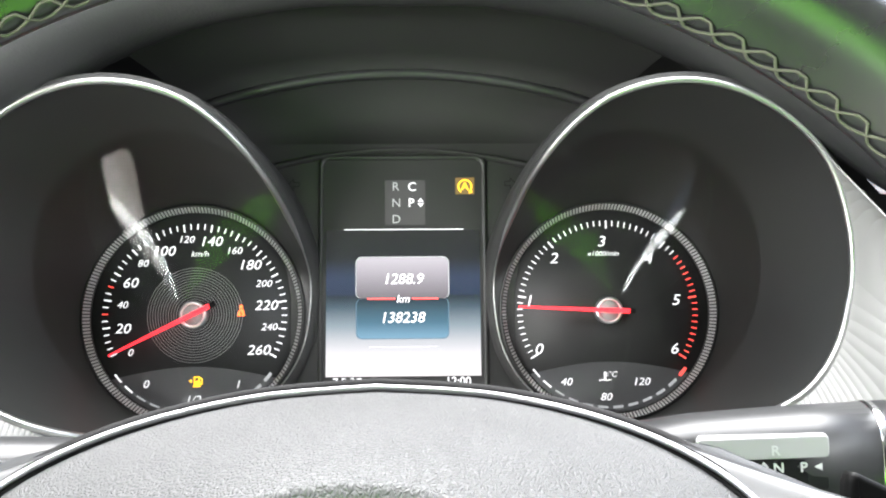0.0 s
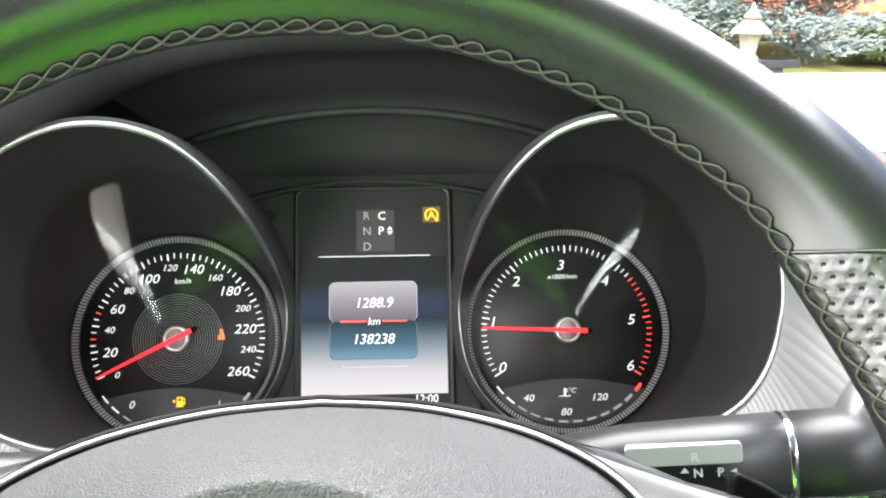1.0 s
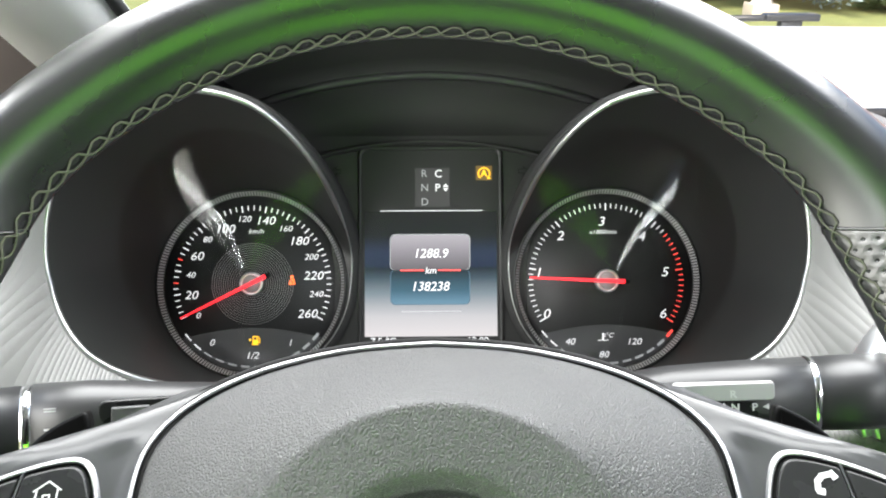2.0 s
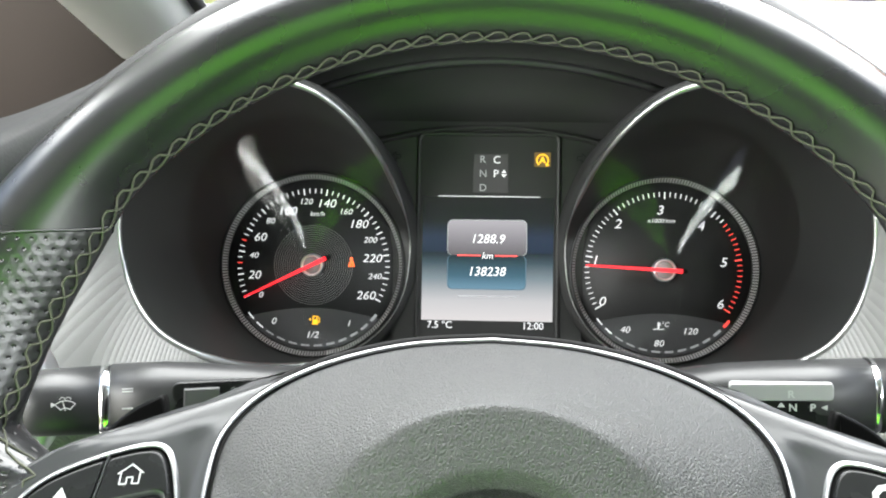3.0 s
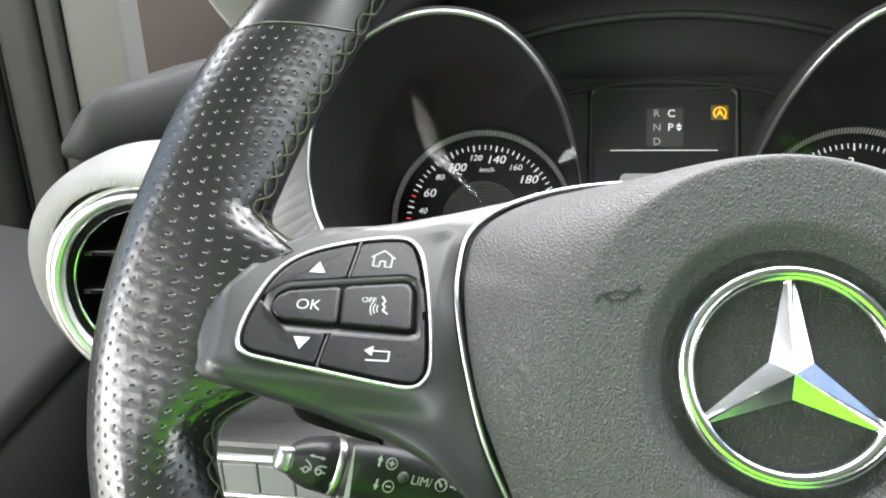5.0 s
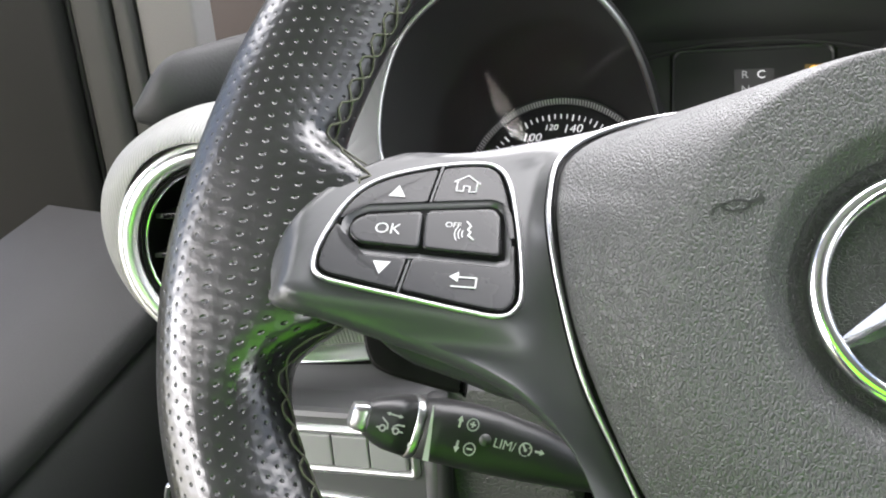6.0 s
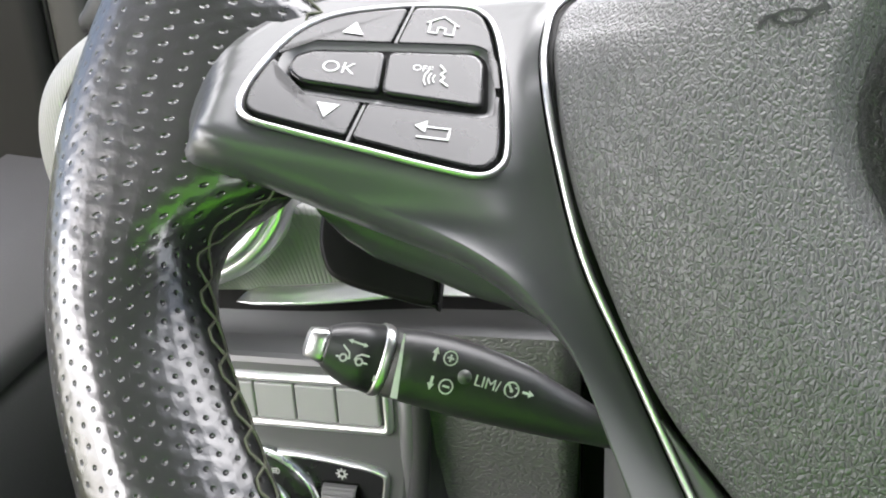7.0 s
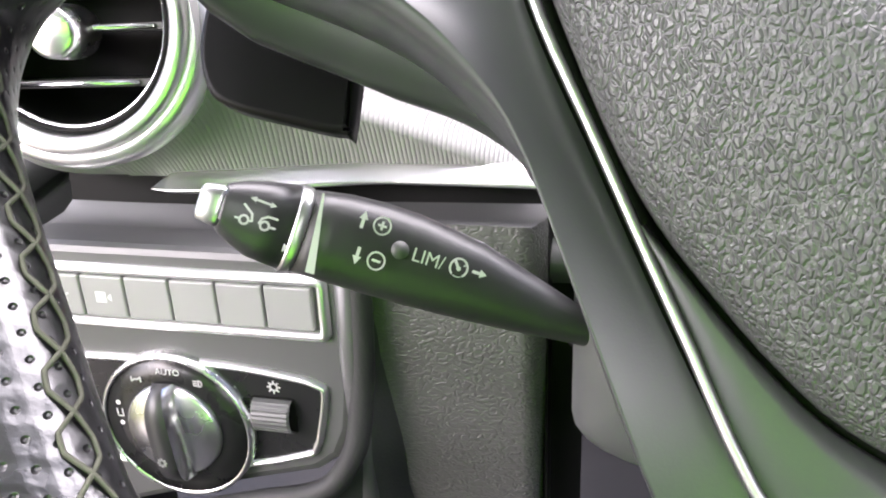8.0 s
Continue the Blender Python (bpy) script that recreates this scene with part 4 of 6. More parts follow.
speedo = gauge(DL, "speedometer", "black speedometer with white figures and a red needle")
A0, A1 = radians(206), radians(-27.5)
w_t, r_t = [], []
for i in range(53):
    a = A0 + (A1 - A0) * i / 52
    long = i % 4 == 0
    sh = tick(DL, a, 0.0452 if long else 0.0462, 0.0492, 0.0008 if long else 0.0006)
    (r_t if i in (6, 10) else w_t).append(sh)
for sh in w_t:
    part("tick", flat([sh], 0.0003), M["lit"], speedo, smooth=False)
for sh in r_t:
    part("tick", flat([sh], 0.0003), M["lit_red"], speedo, "red tick", smooth=False)
SPEED = {0: (-0.1445, -0.0285), 20: (-0.1490, -0.0158), 40: (-0.1496, -0.0032), 60: (-0.1455, 0.0086), 80: (-0.1393, 0.0190), 100: (-0.1278, 0.0256), 120: (-0.1161, 0.0318), 140: (-0.1026, 0.0307), 160: (-0.0903, 0.0256),
         180: (-0.0816, 0.0178), 200: (-0.0746, 0.0077), 220: (-0.0731, -0.0040), 240: (-0.0714, -0.0156), 260: (-0.0768, -0.0278)}
for k, p in SPEED.items():
    big = k in (20, 60, 100, 140, 180, 220, 260)
    write("figure", str(k), 0.0074 if big else 0.0052, (*p, 0.0004), M["lit"], speedo, **SLANT)
write("figure", "km/h", 0.0042, (-0.1091, 0.0240, 0.0004), M["lit"], speedo, **SLANT)
for i in range(13):
    r = 0.0085 + 0.0014 * i
    part("groove_ring", tube(ring(DL, r, 0.0003, 64), 0.00016, True, 4), M["groove"], speedo)


def low_gauge(c, g, labels, material, figs, split):
    """The small gauge at the foot of a dial, with its arc of bars."""
    seg = arc(c[0], c[1], DRAD - 0.0037, 218, 322, 20)
    x0, x1 = seg[0][0], seg[-1][0]
    rim = [(x1 + (x0 - x1) * i / 12, seg[-1][1] + 0.0062 * math.sin(math.pi * i / 12)) for i in range(1, 12)]
    part("small_gauge", plate(seg + rim, 0.0001, 0.0005), material, g, smooth=False)
    for t, x, y, s in figs:
        write("figure", t, s, (x, y, 0.0009), M["lit"], g, **SLANT)
    lit, dim, red = [], [], []
    for i in range(12):
        a = 220 + 100 * i / 11
        th = 0.0008 + 0.0009 * i / 11
        d = 3.0
        sh = arc(c[0], c[1], 0.0515 - th / 2, a - d, a + d, 4) + arc(c[0], c[1], 0.0515 + th / 2, a + d, a - d, 4)
        (lit if i < split else red if (i == 11 and labels == "temp") else dim).append(sh)
    for shapes, key in ((lit, "lit"), (dim, "lit_dim"), (red, "lit_red")):
        for sh in shapes:
            part("bar", flat([sh], 0.0009), M[key], g, smooth=False)


low_gauge(DL, speedo, "fuel", M["dial_low"], [("0", -0.1356, -0.0452, 0.0058), ("1/2", -0.1104, -0.0535, 0.0058), ("1", -0.0872, -0.0458, 0.0058)], 2)
PUMP = stroke([(-0.0016, -0.0020), (-0.0016, 0.0022), (0.0008, 0.0022), (0.0008, -0.0020)], 0.0006) + [[(-0.0024, -0.0030), (0.0016, -0.0030), (0.0016, -0.0022), (-0.0024, -0.0022)], [(-0.0014, -0.0022), (0.0006, -0.0022), (0.0006, 0.0002), (-0.0014, 0.0002)], [(-0.0046, 0.0002), (-0.0030, 0.0012), (-0.0030, -0.0008)]] + stroke([(0.0012, 0.0020), (0.0024, 0.0010), (0.0024, -0.0016), (0.0014, -0.0016), (0.0013, 0.0)], 0.0005)
part("fuel_symbol", flat(moved(PUMP, -0.1089, -0.0440), 0.0009), M["lit_amber"], speedo, smooth=False)
BELT = [[(-0.0020, -0.0027), (0.0006, -0.0027), (-0.0013, 0.0004)], [(0.0012, -0.0027), (0.0021, -0.0027), (0.0013, 0.0010), (-0.0010, 0.0010)], arc(0, 0.0023, 0.0010, 0, 330, 10)]
part("belt_symbol", flat(moved(BELT, -0.0866, -0.0070), 0.0006), M["lit_orange"], speedo, smooth=False)


def needle(c, ang, g, reach):
    d = Vector((math.cos(ang), math.sin(ang)))
    s = Vector((-d.y, d.x))
    c = Vector(c)
    body = [c - d * 0.0105 + s * 0.0013, c + d * reach + s * 0.0005, c + d * reach - s * 0.0005, c - d * 0.0105 - s * 0.0013]
    part("needle", plate([tuple(p) for p in body], 0.0062, 0.0078, 0.0003), M["needle"], g, smooth=False)
    end = [c - d * 0.0100 + s * 0.0016, c - d * 0.0100 - s * 0.0016, c - d * 0.0135 - s * 0.0012, c - d * 0.0135 + s * 0.0012]
    part("needle_tail", plate([tuple(p) for p in end], 0.0050, 0.0076, 0.0003), M["gap"], g, smooth=False)
    part("hub_cap", lathe([(0.0074, 0.0003), (0.0073, 0.0046), (0.0067, 0.0053), (0.0058, 0.0053), (0.0055, 0.0048)], c, 48, caps=False), M["band"], g, "silver rim of the needle hub")
    part("hub_disc", lathe([(0.0057, 0.0003), (0.0056, 0.0047), (0.0, 0.0049)], c, 40), M["label"], g, "pale grey hub disc")


needle(DL, A0 + 0.005, speedo, 0.0475)
tacho = gauge(DR, "rev_counter", "black rev counter with a red zone and a red needle")
B0, B1 = radians(211), radians(-32)
w_t, r_t = [], []
for i in range(61):
    a = B0 + (B1 - B0) * i / 60
    long = i % 10 == 0
    sh = tick(DR, a, 0.0448 if long else 0.0462, 0.0492, 0.0008 if long else 0.00055)
    (r_t if i > 42 else w_t).append(sh)
for sh in w_t:
    part("tick", flat([sh], 0.0003), M["lit"], tacho, smooth=False)
for sh in r_t:
    part("tick", flat([sh], 0.0003), M["lit_red"], tacho, "red tick", smooth=False)
for k, p in enumerate(((0.0734, -0.0288), (0.0687, -0.0028), (0.0823, 0.0203), (0.1087, 0.0293), (0.1341, 0.0197), (0.1485, -0.0030), (0.1467, -0.0292))):
    write("figure", str(k), 0.0082, (*p, 0.0004), M["lit"], tacho, **SLANT)
write("figure", "x1000/min", 0.0036, (0.1092, 0.0226, 0.0004), M["lit"], tacho, **SLANT)
low_gauge(DR, tacho, "temp", M["dial_low"], [("40", 0.0876, -0.0463, 0.0056), ("80", 0.1088, -0.0545, 0.0056), ("120", 0.1284, -0.0466, 0.0056), ("°C", 0.1128, -0.0425, 0.0040)], 2)
THERMO = stroke([(0, -0.0012), (0, 0.0026)], 0.0011) + stroke([(0.0, 0.0022), (0.0016, 0.0022)], 0.0004) + stroke([(0.0, 0.0010), (0.0016, 0.0010)], 0.0004) + stroke([(-0.0032, -0.0016), (-0.001, -0.0013), (0.001, -0.0016), (0.0032, -0.0013)], 0.0005)
part("temperature_symbol", flat(moved(THERMO, 0.1082, -0.0442), 0.0009), M["lit"], tacho, smooth=False)
needle(DR, radians(177.3), tacho, 0.0490)


# funnels in front of the dials: from the dial's ring out to the bright front edge
def funnel(sg):
    c = (sg * 0.1110, -0.0088)
    keys = [(-180, 0.084, 0.090), (-150, 0.073, 0.092), (-125, 0.064, 0.075), (-95, 0.0605, 0.035), (-60, 0.0600, 0.010), (-25, 0.0605, 0.004), (0, 0.0615, 0.004), (20, 0.0655, 0.008), (40, 0.0720, 0.032),
            (60, 0.0830, 0.066), (80, 0.0940, 0.088), (105, 0.1000, 0.097), (135, 0.0985, 0.098), (160, 0.0900, 0.094)]
    n = 112
    front = [(k.y, k.z) for k in spline(keys, n, True)]
    # angles run evenly through the keys
    angs = []
    for i in range(n):
        t = i * len(keys) / n
        j = int(t)
        a, b = keys[j][0], keys[(j + 1) % len(keys)][0]
        if b < a:
            b += 360
        angs.append(a + (b - a) * (t - j))
    rows = []
    for f in (0.0, 0.15, 0.35, 0.6, 0.85, 1.0):
        row = []
        for a, (r, w) in zip(angs, front):
            q = radians(a)
            g = f ** 0.8
            rr = DRAD + 0.001 + (r - DRAD - 0.001) * g
            ww = 0.0035 + (w - 0.0035) * f
            row.append((c[0] - sg * rr * math.cos(q), c[1] + rr * math.sin(q), ww))
        rows.append(row)
    part("gauge_funnel", loft(rows, False, True), M["tube"], cluster, "dark funnel round the gauge")
    edge = [Vector(p) for p in rows[-1]]
    skirt = [[tuple(p) for p in edge]]
    cen = Vector((c[0], c[1], 0))
    for grow_r, dw in ((0.004, -0.001), (0.006, -0.012), (0.006, -0.05)):
        skirt.append([tuple(p + (Vector((p.x, p.y, 0)) - cen).normalized() * grow_r + Vector((0, 0, dw))) for p in edge])
    part("funnel_collar", loft(skirt, False, True), M["hood"], cluster)
    rad = [max(0.0004, 0.0016 * smooth01((w - 0.006) / 0.03)) * (1.15 if a < -90 else 1.0) for a, (r, w) in zip(angs, front)]
    part("funnel_edge", tube(edge, rad, True, 10), M["edge"], cluster, "satin chrome front edge of the gauge funnel")
    return edge


EDGE_L, EDGE_R = funnel(-1), funnel(1)
LENS = clear_lens("coated_gauge_lens")


def gauge_lens(c, edge):
    """A clear shallow cone over the dial, leaning with its upper side to the driver."""
    n, k = 240, 24
    reach = sorted((math.atan2(p.y - c[1], p.x - c[0]), math.hypot(p.x - c[0], p.y - c[1])) for p in edge)
    angles, radii = [q[0] for q in reach], [q[1] for q in reach]
    rows = []
    for j in range(k + 1):
        row = []
        for i in range(n):
            a = 2 * math.pi * i / n
            best = float(np.interp(math.atan2(math.sin(a), math.cos(a)), angles, radii))
            r = 0.0005 + (min(best, 0.082) - 0.0015) * j / k
            row.append((c[0] + r * math.cos(a), c[1] + r * math.sin(a), 0.052 + 0.40 * r * math.sin(a) - 0.30 * math.sqrt(r * r + 0.0012 ** 2)))
        rows.append(row)
    ob = part("clear_lens", loft(rows, False, True), LENS, cluster, "clear plastic lens over the gauge")
    ob.visible_shadow = False


gauge_lens((-0.1045, -0.0085), EDGE_L)
gauge_lens((0.1040, -0.0080), EDGE_R)

# display
DISP = part("display", plate(rounded(-0.0445, -0.068, 0.0445, 0.0765, 0.004), -0.003, 0.0010, 0.0006), M["dial"], cluster, "tall colour display, lit", smooth=False)


def screen_face(name, x0, y0, x1, y1, h, material, r=0.0):
    pts = rounded(x0, y0, x1, y1, r) if r else [(x0, y0), (x1, y0), (x1, y1), (x0, y1)]
    bm = bmesh.new()
    layer = bm.loops.layers.uv.verify()
    f = bm.faces.new([bm.verts.new((*p, h)) for p in pts])
    for lp in f.loops:
        lp[layer].uv = ((lp.vert.co.x - x0) / (x1 - x0), (lp.vert.co.y - y0) / (y1 - y0))
    return part(name, bm, material, DISP, smooth=False)


SKY_RAMP = glow_ramp("display_background", [(0.0, (0.74, 0.70, 0.71)), (0.16, (0.60, 0.59, 0.61)), (0.34, (0.22, 0.27, 0.31)), (0.47, (0.05, 0.08, 0.11)), (0.545, (0.008, 0.014, 0.025)), (0.555, (0.012, 0.022, 0.06)), (0.67, (0.018, 0.03, 0.07)), (0.80, (0.006, 0.007, 0.01)), (1.0, (0.006, 0.006, 0.006))], 0.42)
screen_face("screen_background", -0.0412, -0.0425, 0.0418, 0.0360, 0.0012, SKY_RAMP)
BOX_TOP = glow_ramp("trip_box_upper", [(0.0, (0.10, 0.09, 0.10)), (0.35, (0.17, 0.155, 0.175)), (1.0, (0.33, 0.31, 0.34))], 0.62)
BOX_LOW = glow_ramp("trip_box_lower", [(0.0, (0.09, 0.17, 0.23)), (0.4, (0.03, 0.075, 0.11)), (1.0, (0.004, 0.010, 0.016))], 0.75)
screen_face("trip_box_border", -0.0254, -0.0012, 0.0251, 0.0216, 0.0013, M["lit_dim"], 0.0035)
screen_face("trip_box", -0.0249, -0.0012, 0.0246, 0.0211, 0.0014, BOX_TOP, 0.0033)
screen_face("odometer_border", -0.0252, -0.0228, 0.0249, -0.0010, 0.0013, glow("blue_line", (0.05, 0.10, 0.14), 0.5), 0.0033)
screen_face("odometer_box", -0.0247, -0.0223, 0.0244, -0.0009, 0.0014, BOX_LOW, 0.0033)
screen_face("trip_line", -0.0190, -0.0016, -0.0040, -0.0008, 0.0016, M["lit_red"])
screen_face("trip_line", 0.0050, -0.0016, 0.0190, -0.0008, 0.0016, M["lit_red"])
screen_face("divider_line", -0.0315, 0.0361, 0.0330, 0.0366, 0.0015, M["lit"])
screen_face("box_shadow", -0.0180, -0.0274, 0.0195, -0.0266, 0.0013, glow("soft_shadow", (0.35, 0.35, 0.37), 0.42))
screen_face("gear_column", -0.0095, 0.0388, 0.0125, 0.0635, 0.0012, glow("dark_grey_block", (0.02, 0.02, 0.02), 0.8))
for t, x, y, s, mat_, sl in (("R", -0.0034, 0.0600, 0.0066, "lit_dim", 0), ("N", -0.0033, 0.0510, 0.0066, "lit_dim", 0), ("D", -0.0032, 0.0420, 0.0066, "lit_dim", 0), ("C", 0.0053, 0.0598, 0.0068, "lit", 0), ("P", 0.0050, 0.0510, 0.0068, "lit", 0),
                             ("1288.9", 0.0011, 0.0095, 0.0080, "lit", 0.2), ("km", 0.0003, -0.0012, 0.0058, "lit", 0.2), ("138238", 0.0007, -0.0112, 0.0080, "lit", 0.2), ("7.5 °C", -0.0295, -0.0452, 0.0062, "lit", 0), ("12:00", 0.0300, -0.0452, 0.0062, "lit", 0)):
    write("screen_text", t, s, (x, y, 0.0018), M[mat_], DISP, shear=sl, bold=0.00003 if mat_ == "lit" else 0.0)
part("shift_arrows", flat([[(0.0082, 0.0514), (0.0116, 0.0514), (0.0099, 0.0535)], [(0.0082, 0.0506), (0.0099, 0.0485), (0.0116, 0.0506)]], 0.0016), M["lit"], DISP, smooth=False)
screen_face("stop_start_symbol", 0.0290, 0.0556, 0.0394, 0.0648, 0.0013, glow("grey_brown_tile", (0.10, 0.065, 0.02), 0.6))
part("stop_start_mark", flat(stroke(arc(0.0342, 0.0598, 0.0036, -50, 230, 18), 0.0008) + [[(0.0362, 0.0560), (0.0384, 0.0566), (0.0372, 0.0582)]], 0.0015), M["lit_amber"], DISP, smooth=False)
write("stop_start_letter", "A", 0.0056, (0.0342, 0.0600, 0.0016), M["lit_amber"], DISP, bold=0.0002)
part("display_frame", frame_band(rounded(-0.0455, -0.069, 0.0462, 0.0780, 0.005), rounded(-0.0430, -0.066, 0.0432, 0.0745, 0.004), 0.0008, 0.0022), M["tube"], cluster)
ARROW = stroke([(-0.0030, 0), (0.0, 0.0030), (0.0, 0.0012), (0.0030, 0.0012), (0.0030, -0.0012), (0.0, -0.0012), (0.0, -0.0030)], 0.0004, True)
part("indicator_symbol", flat(moved([[(-p[0], p[1]) for p in s] for s in ARROW], 0.0590, 0.0612), 0.0022), M["gap"], cluster, smooth=False)
part("indicator_symbol", flat(moved(ARROW, -0.0590, 0.0612), 0.0022), M["gap"], cluster, smooth=False)

# hood over the cluster: a shelf above the display, a step with a thin edge, then the dark underside
def hood_arc(v, w, spread, drop, n=28):
    return [(-spread + 2 * spread * i / n, v - drop * (2 * i / n - 1) ** 2, w) for i in range(n + 1)]


part("display_surround", plate([(p[0], p[1]) for p in hood_arc(0.0790, 0, 0.0720, 0.010)] + [(0.060, 0.0), (0.060, -0.07), (-0.060, -0.07), (-0.060, 0.0)], -0.004, 0.0004, 0), M["tube"], cluster, smooth=False)
shelf = [hood_arc(0.0775, -0.003, 0.075, 0.011), hood_arc(0.0790, 0.0015, 0.0755, 0.011), hood_arc(0.0800, 0.0030, 0.076, 0.0115), hood_arc(0.0815, 0.0030, 0.0765, 0.0115), hood_arc(0.083, -0.004, 0.078, 0.012), hood_arc(0.108, -0.006, 0.105, 0.018),
         hood_arc(0.1180, 0.010, 0.110, 0.018), hood_arc(0.1195, 0.0125, 0.111, 0.018), hood_arc(0.1220, 0.0125, 0.112, 0.018), hood_arc(0.1260, 0.030, 0.118, 0.018), hood_arc(0.1330, 0.075, 0.130, 0.020), hood_arc(0.1400, 0.105, 0.150, 0.024)]
part("hood_underside", loft(shelf), M["hood"], cluster, "matt black underside of the cluster hood")
part("hood_line", tube(hood_arc(0.1200, 0.0118, 0.106, 0.018), 0.0028, False, 12), M["smooth"], cluster)
# ---- steering column and stalks ----
column = thing("steering_column", "dark grey plastic steering column shroud behind the wheel", "steering column")
rows = []
for y, hw, z0, z1 in ((0.226, 0.058, 1.104, 1.158), (0.231, 0.067, 1.096, 1.166), (0.240, 0.0718, 1.090, 1.172), (0.30, 0.0735, 1.060, 1.172), (0.40, 0.0735, 1.04, 1.150)):
    rows.append([(x * hw, y, z0 + (z1 - z0) * k) for x, k in ((p[0], p[1]) for p in [(a, b * 0.5 + 0.5) for a, b in rounded(-1, -1, 1, 1, 0.45, 6)])])
part("shroud", loft(rows, False, True, caps=True), M["fascia"], column)
part("shroud_seam", tube([(-0.0722 - 0.0001 * i, 0.240 + 0.01 * i, 1.130 - 0.0012 * i) for i in range(15)], 0.0008, False, 6), M["gap"], column)


def body(stations, n=28, square=2.6):
    """A long rounded body: stations of (x, centre y, half height, centre z, half depth)."""
    rows = []
    for x, cy, hh, cz, hd in stations:
        row = []
        for i in range(n):
            a = 2 * math.pi * i / n
            c, s = math.cos(a), math.sin(a)
            k = (abs(c) ** square + abs(s) ** square) ** (-1 / square)
            row.append((x, cy + hh * s * k, cz + hd * c * k))
        rows.append(row)
    return loft(rows, False, True, caps=True)


CRUISE = axes((-0.15, 0.195, 1.187), (0.8216, 0.3766, -0.4279), (0.245, 0.445, 0.861))
cruise = thing("cruise_stalk", "black plastic limiter stalk with white symbols and chrome tip", "stalk", CRUISE)
prof = [(0.0040, 0.0030, -0.0078), (0.0050, 0.0036, -0.0086), (0.0085, 0.0052, -0.0106), (0.0130, 0.0066, -0.0122), (0.0205, 0.0080, -0.0130)]
part("rotary_end", body([(x, (t + b) / 2, (t - b) / 2, -(t - b) * 0.42, (t - b) * 0.42) for x, t, b in prof]), M["smooth"], cruise)
prof = [(0.0236, 0.0080, -0.0126), (0.0300, 0.0092, -0.0127), (0.0330, 0.0098, -0.0128), (0.0420, 0.0106, -0.0128), (0.0513, 0.0106, -0.0127), (0.0691, 0.0088, -0.0121), (0.0852, 0.0050, -0.0111), (0.1005, 0.0010, -0.0098), (0.125, -0.003, -0.0085)]
part("arm", body([(x, (t + b) / 2, (t - b) / 2, -0.0088 + (0.0003 if x < 0.032 else 0), 0.0088) for x, t, b in prof]), M["smooth"], cruise)
part("chrome_tip", body([(-0.0012, -0.0026, 0.0030, -0.0046, 0.0026), (-0.0006, -0.0026, 0.0042, -0.0046, 0.0038), (0.0030, -0.0025, 0.0049, -0.0046, 0.0043), (0.0044, -0.0024, 0.0050, -0.0046, 0.0044)], square=4), M["edge"], cruise, "chrome push button at the tip")
part("chrome_band", body([(0.0205, -0.0024, 0.0106, -0.0088, 0.0092), (0.0212, -0.0024, 0.0110, -0.0088, 0.0096), (0.0228, -0.0023, 0.0109, -0.0088, 0.0095), (0.0236, -0.0023, 0.0105, -0.0088, 0.0090)]), M["edge"], cruise, "chrome band")
HS = 0.0006
CAR1 = stroke([(-0.0046, -0.0012), (-0.0036, -0.0012)], 0.0005) + stroke(arc(-0.0026, -0.0012, 0.0010, 0, 360, 10), 0.0005) + stroke([(-0.0016, -0.0012), (-0.0008, -0.0010), (-0.0012, 0.0006), (-0.0026, 0.0016), (-0.0034, 0.0022)], 0.0005)
CAR2 = stroke([(0.0008, -0.0010), (0.0012, 0.0002), (0.0024, 0.0010), (0.0046, 0.0010)], 0.0005) + stroke(arc(0.0022, -0.0012, 0.0010, 0, 360, 10), 0.0005) + stroke([(0.0034, -0.0012), (0.0046, -0.0012)], 0.0005)
SWING = stroke([(-0.0016, 0.0040), (0.0026, 0.0038)], 0.0005) + [[(-0.0026, 0.0040), (-0.0012, 0.0047), (-0.0012, 0.0033)], [(0.0036, 0.0038), (0.0022, 0.0045), (0.0022, 0.0031)]]
part("symbol", flat(moved(CAR1 + CAR2 + SWING, 0.0120, -0.0026), HS), M["white"], cruise, smooth=False)
part("symbol", flat([[(0.0196, -0.0062), (0.0196, -0.0082), (0.0212 - 0.0001, -0.0074)]], HS), M["white"], cruise, smooth=False)
part("speed_wedge", flat([[(0.0245, 0.0075), (0.0250, 0.0075), (0.0268, -0.0020), (0.0284, -0.0112), (0.0262, -0.0112), (0.0254, -0.0020)]], HS - 0.0003), M["white"], cruise, smooth=False)


def arrow(up, s=1.0):
    k = 1 if up else -1
    pts = [(-0.0004, -0.0020 * k), (0.0004, -0.0020 * k), (0.0004, 0.0002 * k), (0.0011, 0.0002 * k), (0.0, 0.0022 * k), (-0.0011, 0.0002 * k), (-0.0004, 0.0002 * k)]
    return [[(x * s, y * s) for x, y in pts]]


part("symbol", flat(moved(arrow(True), 0.0356, 0.0045), HS), M["white"], cruise, smooth=False)
part("symbol", flat(moved(stroke(arc(0, 0, 0.0021, 0, 360, 20), 0.0004) + stroke([(-0.0009, 0), (0.0009, 0)], 0.0006) + stroke([(0, -0.0009), (0, 0.0009)], 0.0006), 0.0404, 0.0045), HS), M["white"], cruise, smooth=False)
part("symbol", flat(moved(arrow(False), 0.0367, -0.0039), HS), M["white"], cruise, smooth=False)
part("symbol", flat(moved(stroke(arc(0, 0, 0.0021, 0, 360, 20), 0.0004) + stroke([(-0.0009, 0), (0.0009, 0)], 0.0006), 0.0415, -0.0039), HS), M["white"], cruise, smooth=False)
part("small_lamp", lathe([(0.0022, 0.0), (0.0021, 0.0008), (0.0, 0.0009)], (0.0465, 0.0003), 24), M["panel"], cruise)
